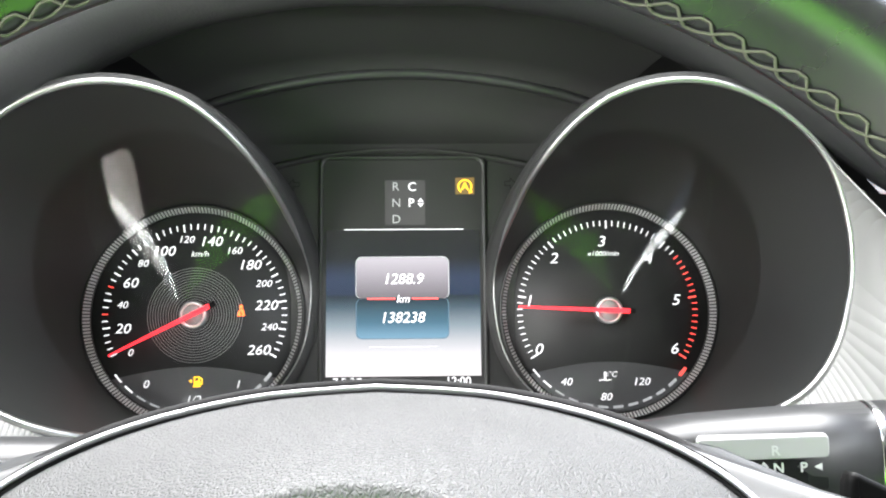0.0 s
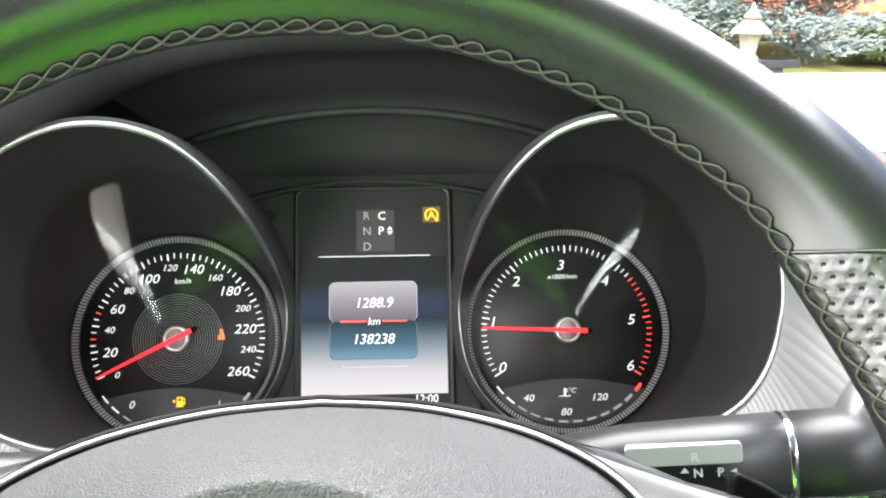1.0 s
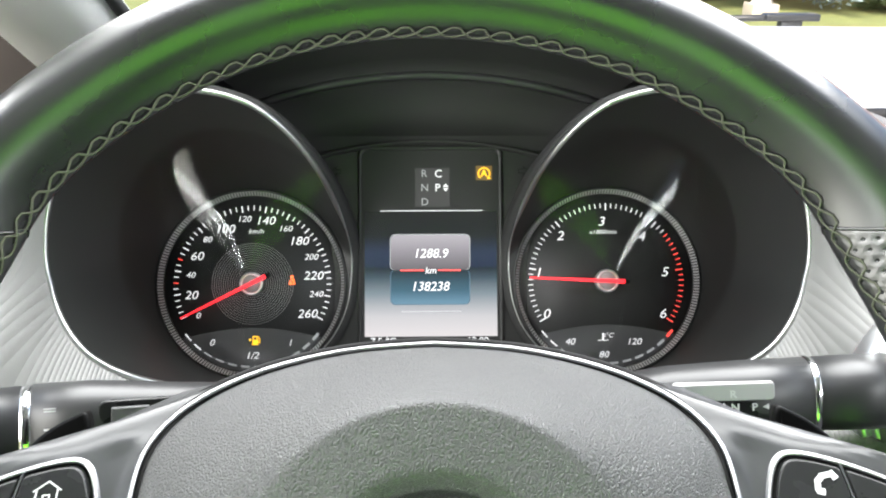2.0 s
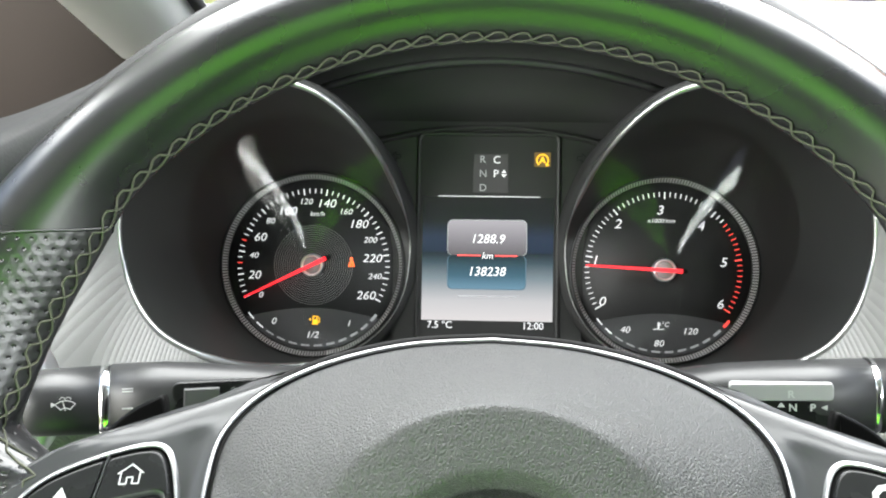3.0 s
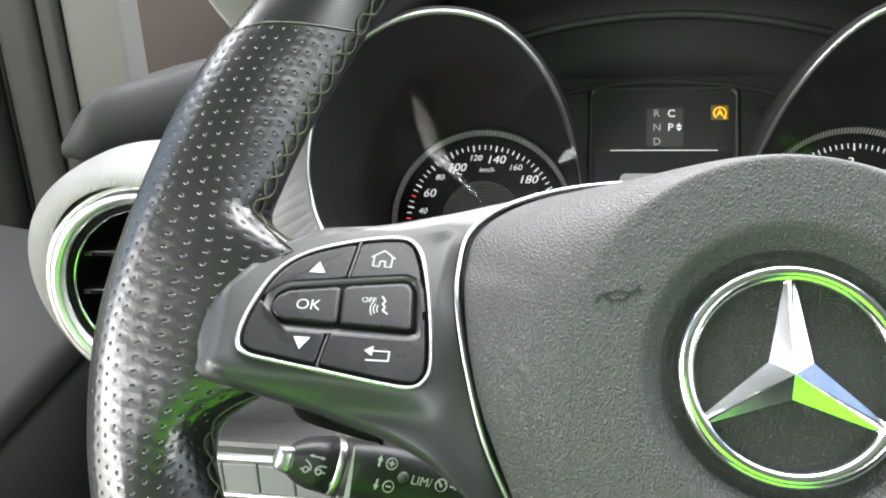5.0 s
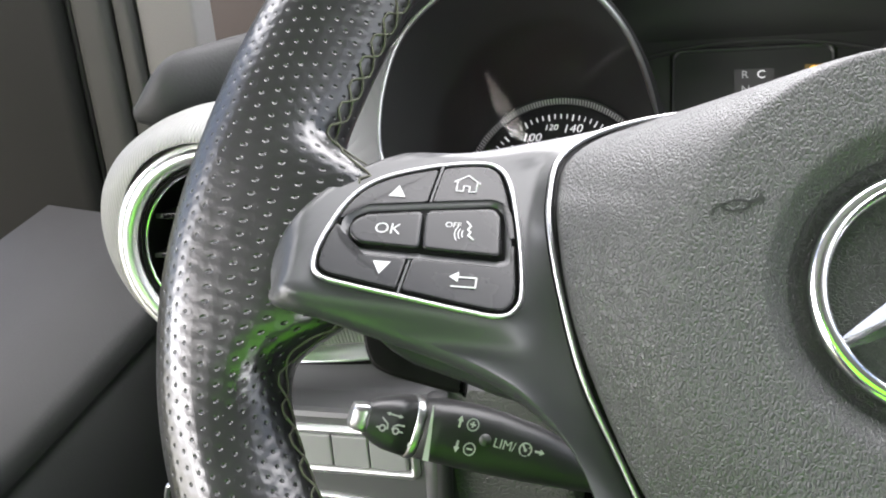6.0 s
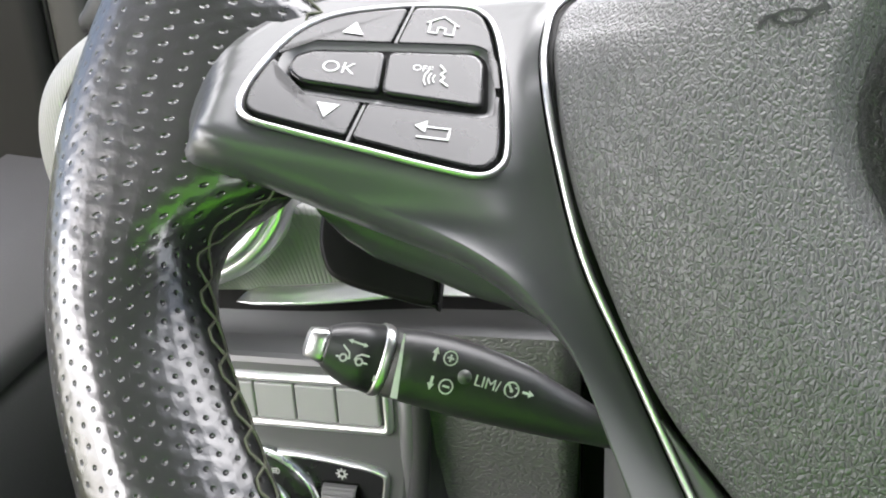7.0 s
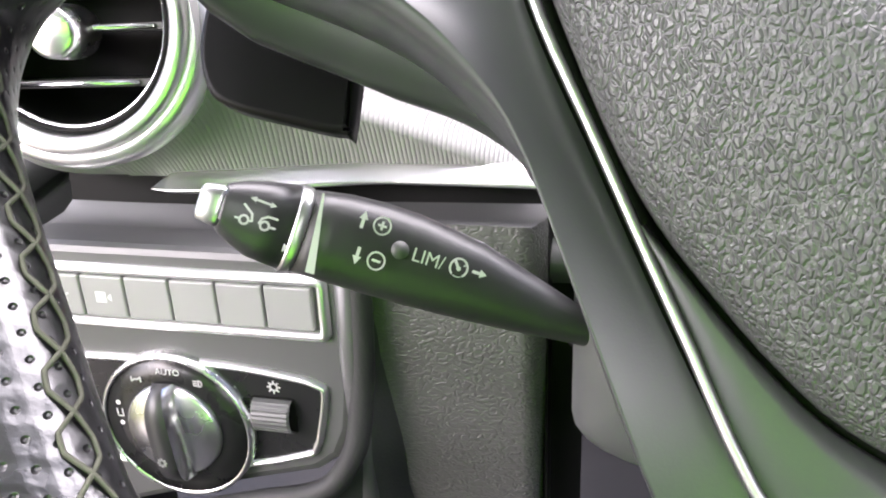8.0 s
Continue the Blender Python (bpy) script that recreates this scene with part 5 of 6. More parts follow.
write("symbol", "LIM/", 0.0048, (0.0540, 0.0004, HS), M["white"], cruise, bold=0.0)
part("symbol", flat(moved(stroke(arc(0, 0, 0.0023, -50, 230, 18), 0.0005) + stroke(arc(0, 0, 0.0023, -130, -50, 6)[1:-1], 0.00025) + stroke([(0.0, -0.0002), (-0.0012, 0.0013)], 0.0007) + [arc(0, -0.0002, 0.0006, 0, 330, 8)] + stroke([(0.0012, 0.0008), (0.0019, 0.0013)], 0.0004), 0.0620, 0.0005), HS), M["white"], cruise, smooth=False)
part("symbol", flat([[(p[1] + 0.0676, -p[0] + 0.0007) for p in arrow(True, 0.95)[0]]], HS), M["white"], cruise, smooth=False)

WIPER = axes((-0.186, 0.2360, 1.2410), (0.93, 0.36, -0.17), (0.0, 0.30, 0.95))
wiper = thing("wiper_stalk", "black plastic wiper stalk with white symbols and a chrome band", "stalk", WIPER)
part("end", body([(0.009, 0, 0.0095, 0, 0.0095), (0.0105, 0, 0.0112, 0, 0.0112), (0.015, 0, 0.0122, 0, 0.0120), (0.036, 0, 0.0128, 0, 0.0125)]), M["smooth"], wiper)
part("chrome_tip", body([(0.0025, 0, 0.0078, 0, 0.0078), (0.0038, 0, 0.0092, 0, 0.0092), (0.009, 0, 0.0100, 0, 0.0100)]), M["chrome"], wiper, "chrome push button at the tip")
part("chrome_band", body([(0.036, 0, 0.0128, 0, 0.0126), (0.0376, 0, 0.0131, 0, 0.0129), (0.0388, 0, 0.0131, 0, 0.0129), (0.0398, 0, 0.0128, 0, 0.0126)]), M["chrome"], wiper, "chrome band")
part("arm", body([(0.0398, 0.0004, 0.0130, 0, 0.0126), (0.06, 0.0008, 0.0128, 0, 0.0120), (0.09, -0.0004, 0.0115, 0, 0.0105), (0.14, -0.002, 0.0095, 0, 0.0085)]), M["smooth"], wiper)
WZ = 0.0128
part("symbol", flat(moved([[(-0.0062, 0.0012), (-0.0040, 0.0), (-0.0062, -0.0012)]] + stroke(arc(0, -0.0044, 0.0062, 45, 135, 8), 0.0004) + stroke(arc(0, -0.0044, 0.0026, 45, 135, 6), 0.0004) + stroke([(0, -0.003), (-0.0012, 0.0016)], 0.0004) + stroke([(-0.0044, 0), (-0.0020, -0.0027)], 0.0004) + stroke([(0.0044, 0), (0.0020, -0.0027)], 0.0004) + stroke(arc(-0.0013, 0.0024, 0.0011, 0, 180, 6), 0.0003) + stroke(arc(0.0013, 0.0024, 0.0011, 0, 180, 6), 0.0003), 0.0245, 0.0030, 0.78), WZ), M["white"], wiper, smooth=False)
part("symbol", flat([[(0.0440, 0.0066), (0.0480, 0.0066), (0.0480, 0.0070), (0.0440, 0.0070)], [(0.0440, 0.0076), (0.0480, 0.0076), (0.0480, 0.0080), (0.0440, 0.0080)], [(0.0440, -0.0002), (0.0480, -0.0002), (0.0480, 0.0004), (0.0440, 0.0004)]] + [[(0.0436 + 0.0013 * i, -0.0078), (0.0444 + 0.0013 * i, -0.0078), (0.0444 + 0.0013 * i, -0.0070), (0.0436 + 0.0013 * i, -0.0070)] for i in range(4)], WZ), M["white"], wiper, smooth=False)
part("rear_wiper_field", plate(rounded(0.0620, -0.012, 0.1150, 0.0088, 0.003), 0.0095, 0.0118, 0.0006), M["button"], wiper, smooth=False)
part("rear_wiper_switch", plate(rounded(0.0665, -0.008, 0.0800, 0.0066, 0.0006), 0.0100, 0.0136, 0.0005), M["panel"], wiper, smooth=False)
part("symbol", flat(moved(stroke([(0, -0.0018), (0, 0.0012)], 0.0005) + stroke(arc(-0.0011, 0.0006, 0.0011, 0, 150, 6), 0.0004) + stroke(arc(0.0011, 0.0006, 0.0011, 30, 180, 6), 0.0004), 0.0865, 0.0042), 0.0120), M["white"], wiper, smooth=False)

GEAR = axes((0.0630, 0.2930, 1.2110), (0.975, -0.14, 0.13), (0.0, 0.25, 0.97))
gear = thing("gear_selector", "black plastic gear selector stalk with a silver label and chrome rings", "stalk", GEAR)
part("arm", body([(0.0, -0.002, 0.0110, 0, 0.0095), (0.040, 0.0, 0.0135, 0, 0.0120), (0.070, 0.0, 0.0145, 0, 0.0132), (0.0955, 0, 0.0148, 0, 0.0138)]), M["smooth"], gear)
part("chrome_ring", body([(0.0955, 0, 0.0148, 0, 0.0138), (0.0960, 0, 0.0152, 0, 0.0142), (0.0978, 0, 0.0152, 0, 0.0142), (0.0983, 0, 0.0148, 0, 0.0138)]), M["chrome"], gear, "chrome ring")
part("end", body([(0.0983, 0, 0.0148, 0, 0.0138), (0.115, 0, 0.0150, 0, 0.0140), (0.1285, 0, 0.0148, 0, 0.0138)]), M["smooth"], gear)
part("chrome_cap", body([(0.1285, 0, 0.0150, 0, 0.0140), (0.1310, 0, 0.0152, 0, 0.0142), (0.1340, 0, 0.0120, 0, 0.0110), (0.1345, 0, 0.0060, 0, 0.0060)]), M["chrome"], gear, "chrome end cap")
part("label_plate", plate(rounded(0.0400, 0.0026, 0.0800, 0.0100, 0.0016), 0.0090, 0.0134, 0.0004), M["label"], gear, "silver label plate", smooth=False)
part("label_field", plate(rounded(0.0420, -0.0080, 0.0795, 0.0024, 0.0012), 0.0090, 0.0132, 0.0003), M["button"], gear, smooth=False)
write("gear_letter", "R", 0.0046, (0.0640, 0.0056, 0.0136), M["white"], gear, bold=0.0001)
write("gear_letter", "N", 0.0044, (0.0645, -0.0002, 0.0134), M["white"], gear, bold=0.0001)
write("gear_letter", "P", 0.0044, (0.0722, -0.0002, 0.0134), M["white"], gear, bold=0.0001)
part("gear_arrow", flat([[(0.0585, 0.0), (0.0600, 0.0020), (0.0615, 0.0)], [(0.0752, -0.0002), (0.0776, 0.0010), (0.0776, -0.0014)]], 0.0134), M["white"], gear, smooth=False)

# ---- dashboard ----
VC = Vector((-0.237, 1.2175))


def trim_y(x, z):
    """How far ahead the trim lies: it swells towards the driver round the vent."""
    x = abs(x)
    base = 0.300 + 0.55 * (z - 1.151) + 0.06 * (0.232 - x)
    near = 0.272 + 0.30 * (1.22 - z)
    r = math.hypot(x + VC.x, z - VC.y)
    return base + (near - base) * (1 - smooth01((r - 0.050) / 0.062))


dashboard = thing("dashboard", "dark grey dashboard with ribbed metal trim and a chrome strip", "dashboard")
for sg in (-1, 1):
    # the ribbed trim flares back from the vent ring to the funnel's front edge and the chrome strip
    edge = [CLUSTER @ p for p in (EDGE_L if sg < 0 else EDGE_R)]
    mid = Vector((0.1110, sum(p.z for p in edge) / len(edge)))
    turned = sorted((math.atan2(p.z - mid.y, sg * p.x - mid.x), sg * p.x, p.y, p.z) for p in edge)
    border = [(x, y, z) for a, x, y, z in turned if radians(-72) < a < radians(55)][::-1]
    border += [(0.118, 0.375, 1.1645), (0.098, 0.368, 1.1625), (0.086, 0.350, 1.1612), (0.086, 0.328, 1.1602), (0.096, 0.317, 1.1595)]
    border += [(0.10 + 0.136 * k / 24, trim_y(0.10 + 0.136 * k / 24, 1.159), 1.159) for k in range(1, 25)]
    border = list(spline(border, 150))
    # round the vent's outer side the sheet curls away to the door
    border += [Vector((-VC.x + 0.0715 * math.cos(radians(a)), 0.300, VC.y + (0.0605 + 0.0060 * smooth01((a + 88) / 40) - 0.0075 * smooth01(a / 60)) * math.sin(radians(a)))) for a in range(-88, 134, 3)]
    rows = []
    for i, b in enumerate(border):
        w = Vector((b.x + VC.x, b.z - VC.y)).normalized()
        root = Vector((-VC.x + 0.0470 * w.x, 0.2690 - 0.0047 * w.y, VC.y + 0.0470 * w.y))
        curl = smooth01((i - 140) / 20)
        row = []
        for k in range(41):
            s = k / 40
            p = root.lerp(b, s ** (1.7 - 0.7 * curl))
            away = (1 - curl) * s ** 0.85 + curl * (1 - math.sqrt(max(0.0, 1 - s * s)))
            p.y = root.y + (b.y - root.y) * away
            row.append((sg * p.x, p.y, p.z))
        rows.append(row)
    part("ribbed_trim", loft(rows), M["ribbed"], dashboard, "ribbed silver-grey metal trim")
    # chrome strip under the ribbed trim, pointed at its outer end
    top = spline([(0.2275, 1.1562), (0.2225, 1.1590), (0.2140, 1.1612), (0.1650, 1.1612), (0.1000, 1.1602), (0.0600, 1.1590)], 40)
    bot = spline([(0.2275, 1.1552), (0.2225, 1.1546), (0.2140, 1.1540), (0.1650, 1.1536), (0.1000, 1.1524), (0.0600, 1.1510)], 40)
    rows = []
    for a, b in zip(top, bot):
        ya, yb = trim_y(a.x, a.y), trim_y(b.x, b.y)
        drop = a.y - b.y
        rows.append([(sg * a.x, ya + 0.004 + h, a.y - v * drop) for h, v in ((0.0, 0.02), (-0.0040, 0.0), (-0.0050, 0.03), (-0.0072, 0.38), (-0.0092, 0.70), (-0.0098, 0.77), (-0.0098, 0.86), (-0.0085, 0.96), (-0.0030, 1.0))])
    part("chrome_strip", loft(rows), M["band"], dashboard, "bright satin chrome strip")
    # soft lower roll under the strip
    rows = []
    for i in range(30):
        x = 0.05 + (0.228 if sg < 0 else 0.29) * i / 29
        y = trim_y(x, 1.151)
        rows.append([(sg * x, y + 0.012, 1.1430), (sg * x, y + 0.006, 1.1400), (sg * x, y - 0.004, 1.1392), (sg * x, y - 0.012, 1.1372), (sg * x, y - 0.0175, 1.1335), (sg * x, y - 0.019, 1.1280), (sg * x, y + 0.02, 1.10)])
    part("lower_roll", loft(rows), M["fascia"], dashboard)
    # the shade under the trim is put in as a near-black sheet
    part("gap_shade_sheet", loft([[tuple(r[0]), (r[0][0], r[0][1] + 0.002, 1.1580)] for r in rows]), M["gap"], dashboard, "near-black sheet painted as the shade under the trim")
    # upper pad that ends in a soft lobe beside the pillar and rises to the hood
    path = spline([(0.292, 0.308, 1.2705), (0.276, 0.320, 1.2780), (0.250, 0.346, 1.2835), (0.215, 0.380, 1.2970), (0.165, 0.412, 1.3290), (0.105, 0.438, 1.3580), (0.045, 0.428, 1.3720), (-0.006, 0.430, 1.3730)], 40)
    rad = [0.004 + 0.017 * smooth01((i + 0.5) / 8) for i in range(40)]
    bm = bmesh.new()
    rows = []
    for p, r in zip(path, rad):
        rows.append([(sg * p.x, p.y - r * 0.9 * math.cos(q) + (0.09 * max(0, math.sin(q - 0.9)) if math.cos(q) < 0.3 and math.sin(q) > 0 else 0), p.z + r * math.sin(q)) for q in (2 * math.pi * j / 24 for j in range(24))])
    part("upper_pad", loft(rows, False, True, caps=True), M["dash"], dashboard, "soft black upper dash pad")
# top of the dash up to the windscreen
rows = []
for y, z in ((0.43, 1.392), (0.50, 1.380), (0.60, 1.315), (0.75, 1.235), (0.95, 1.155), (1.10, 1.11)):
    rows.append([(-0.37 + 1.65 * i / 30, y, z - 0.135 * smooth01((abs(-0.37 + 1.65 * i / 30) - 0.08) / 0.18) * (1.0 if y < 0.7 else 0.3) ) for i in range(31)])
part("dash_top", loft(rows), M["dash"], dashboard)

# lower panel with switches, beside the knee panel
switch_panel = thing("light_switch_panel", "dark grey panel with a button row and a rotary light switch", "switch panel")
PY = 0.2680


def wall_at(y0):
    return lambda x, z, h: (x, y0 - h, z)


edge_pts = [(-0.1480, 1.1400), (-0.1480, 1.1260), (-0.1488, 1.0900), (-0.1512, 1.0720), (-0.1565, 1.0600), (-0.1660, 1.0525), (-0.1900, 1.0455), (-0.2300, 1.0330), (-0.276, 1.018), (-0.276, 1.1400)]
part("panel_body", plate(edge_pts, -0.02, 0.0, 0.004, wall_at(PY)), M["fascia"], switch_panel, smooth=False)
bez_o = rounded(-0.2755, 1.1085, -0.1550, 1.1335, 0.004)
part("button_frame", frame_band(bez_o, grow(bez_o, -0.0042), 0.0, 0.0028, wall_at(PY)), M["band"], switch_panel, "satin chrome frame round the buttons")
for i in range(6):
    x1 = -0.1605 - 0.01785 * i
    part("button", plate(rounded(x1 - 0.0172, 1.1130, x1, 1.1292, 0.0008, 3), -0.004, 0.0022, 0.0007, wall_at(PY)), M["key"], switch_panel, smooth=False)
cx = -0.1605 - 0.01785 * 4 - 0.0086
part("button_mark", flat(moved([[(-0.0030, -0.0020), (0.0012, -0.0020), (0.0012, 0.0022), (-0.0030, 0.0022)], [(0.0018, 0.0004), (0.0034, 0.0016), (0.0034, -0.0014), (0.0018, -0.0004)]], cx, 1.1210), 0.0023, wall_at(PY)), M["white"], switch_panel, smooth=False)
part("button_mark", flat(moved(stroke([(-0.0034, -0.0020), (0.0034, 0.0008)], 0.0007) + [[(-0.0020, 0.0), (0.0012, 0.0012), (0.0006, 0.0026), (-0.0016, 0.0018)]], cx - 0.01785, 1.1210), 0.0023, wall_at(PY)), M["white"], switch_panel, smooth=False)
field = [(-0.2760, 1.0950), (-0.2060, 1.0972), (-0.1740, 1.0945), (-0.1625, 1.0920), (-0.1592, 1.0880), (-0.1620, 1.0725), (-0.1645, 1.0645), (-0.1700, 1.0597), (-0.2050, 1.0510), (-0.2760, 1.0480), (-0.2900, 1.0560), (-0.2900, 1.0880)]
fl = [(p.x, p.y) for p in spline(field, 72, True)]
part("switch_frame", frame_band(grow(fl, 0.0004), grow(fl, -0.0024), 0.0, 0.0026, wall_at(PY)), M["band"], switch_panel, "satin chrome frame round the light switch")
part("switch_field", plate(grow(fl, -0.0022), -0.002, 0.0006, 0, wall_at(PY)), M["button"], switch_panel, smooth=False)
knob_m = axes((-0.2200, PY, 1.0690), (1, 0, 0), (0, 0, 1)) @ Matrix.Scale(0.93, 4)
knob = new("rotary_switch")
knob.parent = switch_panel
knob.matrix_world = knob_m
# the pose has its local z pointing to the driver
part("outer_ring", lathe([(0.0335, 0.0), (0.0330, 0.0045), (0.0318, 0.0052), (0.0312, 0.0045)], (0, 0), 72, caps=False), M["satin"], knob)
part("dial_plate", lathe([(0.0314, 0.0), (0.0312, 0.0042), (0.021, 0.0048), (0, 0.0048)], (0, 0), 72), M["button"], knob)
part("disc", lathe([(0.0205, 0.0046), (0.0203, 0.0066), (0.0195, 0.0074), (0.0, 0.0076)], (0, 0), 60), M["satin"], knob, "satin silver disc")
hand = []
for i in range(25):
    t = -1 + 2 * i / 24
    y = 0.0215 * t
    hw = 0.0060 * (1 - abs(t) ** 3 * 0.45)
    hh = 0.0165 - 0.006 * abs(t) ** 4
    hand.append([(-hw - 0.0012, y, 0.006), (-hw, y, hh * 0.75), (-hw * 0.75, y, hh), (hw * 0.75, y, hh), (hw, y, hh * 0.75), (hw + 0.0012, y, 0.006)])
turn = pose(0, 0, 0, 0, 0, 4)
part("handle", loft([[turn @ Vector(p) for p in r] for r in hand], caps=True), M["smooth"], knob, "black grip bar")
part("handle_trim", loft([[turn @ Vector(p) for p in ((r[3][0] + 0.0002, r[3][1], r[3][2] - 0.0002), (r[4][0] + 0.0006, r[4][1], r[4][2]), (r[5][0] + 0.0006, r[5][1], r[5][2]))] for r in hand]), M["chrome"], knob)
gear_mark = stroke(arc(0, 0, 0.0012, 0, 360, 12), 0.0008) + [tick((0, 0), math.pi * k / 4, 0.0012, 0.0021, 0.0006) for k in range(8)]
part("knob_mark", flat(moved(gear_mark, -0.0008, -0.0085), 0.0164), M["white"], knob, smooth=False)
write("knob_text", "AUTO", 0.0038, (0.0010, 0.0262, 0.0050), M["white"], knob)
part("knob_mark", flat(moved(stroke(arc(0, 0, 0.0014, -90, 90, 8), 0.0005) + stroke([(0, -0.0014), (0, 0.0014)], 0.0005) + stroke([(-0.0006, 0.001), (-0.0022, 0.001)], 0.0004) + stroke([(-0.0006, 0), (-0.0022, 0)], 0.0004) + stroke([(-0.0006, -0.001), (-0.0022, -0.001)], 0.0004), 0.0140, 0.0222), 0.0050), M["white"], knob, smooth=False)
part("knob_mark", flat(moved(stroke([(-0.0020, 0.001), (-0.0020, -0.001), (-0.0008, 0), (0.0008, 0), (0.0020, 0.001), (0.0020, -0.001)], 0.0006), -0.0135, 0.0218), 0.0050), M["white"], knob, smooth=False)
part("knob_mark", flat(moved([arc(0, 0.0048, 0.0011, 0, 330, 8), arc(0, -0.0048, 0.0011, 0, 330, 8)] + stroke([(-0.0012, 0.0016), (-0.0012, -0.0016), (0.0012, -0.0016), (0.0012, 0.0016)], 0.0006), -0.0240, 0.0052), 0.0050), M["white"], knob, smooth=False)
part("dimmer_recess", plate(rounded(-0.1890, 1.0695, -0.1720, 1.0845, 0.0012), 0.0004, 0.0009, 0, wall_at(PY)), M["gap"], switch_panel, smooth=False)
rows = []
for i in range(25):
    q = math.pi * i / 24
    rows.append([(x, PY - 0.0005 - 0.0055 * math.sin(q) * (0.85 if abs(x + 0.1805) > 0.0070 else 1) - (0.0003 if i % 2 else 0), 1.0770 - 0.0066 * math.cos(q)) for x in (-0.1880, -0.1873, -0.1865, -0.1745, -0.1737, -0.1730)])
part("dimmer_wheel", loft(rows), M["fascia"], switch_panel, "black knurled dimmer wheel", smooth=False)
part("dimmer_mark", flat(moved(stroke(arc(0, 0, 0.0014, 0, 360, 12), 0.0006) + [tick((0, 0), math.pi * k / 4, 0.0016, 0.0026, 0.0005) for k in range(8)], -0.1795, 1.0886), 0.0008, wall_at(PY)), M["white"], switch_panel, smooth=False)

knee = thing("knee_panel", "dark grey leather-grained panel under the steering column", "dash panel")
rows = []
for i in range(16):
    x = -0.1500 + 0.0665 * i / 15
    s = smooth01((x + 0.150) / 0.012) + 2.0 * smooth01((x + 0.0875) / 0.004)
    rows.append([(x, 0.272 + 0.005 * s, 1.1500), (x, 0.270 + 0.005 * s, 1.1400), (x, 0.270 + 0.006 * s, 1.10), (x, 0.275 + 0.008 * s, 1.04), (x, 0.295 + 0.01 * s, 0.97), (x, 0.34, 0.90)])
for sg in (-1, 1):
    part("knee_face", loft([[(-sg * p[0], p[1], p[2]) for p in r] for r in rows]), M["knee"], knee)
    # near-black sheets stand in for the shade between knee panel and column
    part("column_shade_sheet", box(sg * 0.0780 - 0.0062, 0.300, 0.92, sg * 0.0780 + 0.0062, 0.304, 1.17), M["gap"], knee, "near-black sheet painted as the shade beside the column", smooth=False)
    part("gap_shade_sheet", box(sg * 0.0838 - 0.0004, 0.2865, 0.92, sg * 0.0838 + 0.0004, 0.330, 1.15), M["gap"], knee, smooth=False)
part("side_roll", tube([(-0.1492, 0.2705, 1.1490), (-0.1492, 0.2690, 1.10), (-0.1492, 0.2740, 1.04), (-0.1492, 0.2940, 0.97)], 0.0042, False, 12), M["panel"], knee)
lower = thing("lower_dash", "dark grey lower dashboard panel rounded at the edge", "dash panel")
path = spline([(-0.1455, 0.272, 1.150), (-0.1455, 0.270, 1.110), (-0.1475, 0.268, 1.080), (-0.1520, 0.266, 1.062), (-0.1640, 0.264, 1.0475), (-0.1920, 0.262, 1.040), (-0.24, 0.261, 1.025), (-0.276, 0.26, 1.014)], 50)
part("edge_roll", tube(path, 0.0045, False, 12), M["dash"], lower)
rows = []
for p in path:
    rows.append([tuple(p), (p.x + 0.004, p.y + 0.004, p.z - 0.012), (p.x + 0.010, p.y + 0.012, p.z - 0.04), (p.x + 0.012, p.y + 0.03, p.z - 0.14)])
part("lower_face", loft(rows), M["dash"], lower)


def air_vent(sg):
    m = axes((-0.2360, 0.2660, 1.2180) if sg < 0 else (0.2290, 0.2780, 1.2200), (1.0, -sg * 0.12, 0.0), (0.0, 0.12, 1.0))
    v = thing("air_vent", "round air vent with a satin chrome ring and dark slats", "air vent", m, group="round air vents")
    part("outer_bevel", lathe([(0.0492, -0.012), (0.0488, -0.0055), (0.0470, -0.0022), (0.0438, -0.0006), (0.0430, -0.002)], (0, 0), 80, caps=False), M["band"], v, "satin silver bevel round the vent")
    part("chrome_ring", lathe([(0.0436, -0.006), (0.0438, -0.001), (0.0427, 0.0016), (0.0405, 0.0026), (0.0380, 0.0012), (0.0368, -0.004)], (0, 0), 80, caps=False), M["band"], v, "bright satin chrome ring")
    part("inner_ring", lathe([(0.0368, -0.003), (0.0362, -0.0016), (0.0350, -0.0016), (0.0343, -0.005), (0.0338, -0.04), (0, -0.04)], (0, 0), 80), M["gap"], v)
    part("second_ring", tube(ring((0, 0), 0.0346, -0.0040, 72), 0.0009, True, 8), M["chrome"], v)
    for y in (-0.021, -0.0035, 0.014):
        half = math.sqrt(0.0334 ** 2 - y * y)
        part("slat", box(-half, y - 0.0010, -0.030, half, y + 0.0012, -0.0075), M["smooth"], v, smooth=False)
        part("slat_edge", tube([(-half + 0.004, y + 0.0001, -0.0072), (half - 0.004, y + 0.0001, -0.0072)], 0.0009, False, 6), M["chrome"], v)
    part("vent_knob", lathe([(0.0085, -0.012), (0.0088, -0.006), (0.0082, 0.003), (0.0066, 0.0042), (0, 0.0044)], (0, -0.0045), 32), M["satin"], v, "silver vent knob")
    return v


air_vent(-1)
air_vent(1)

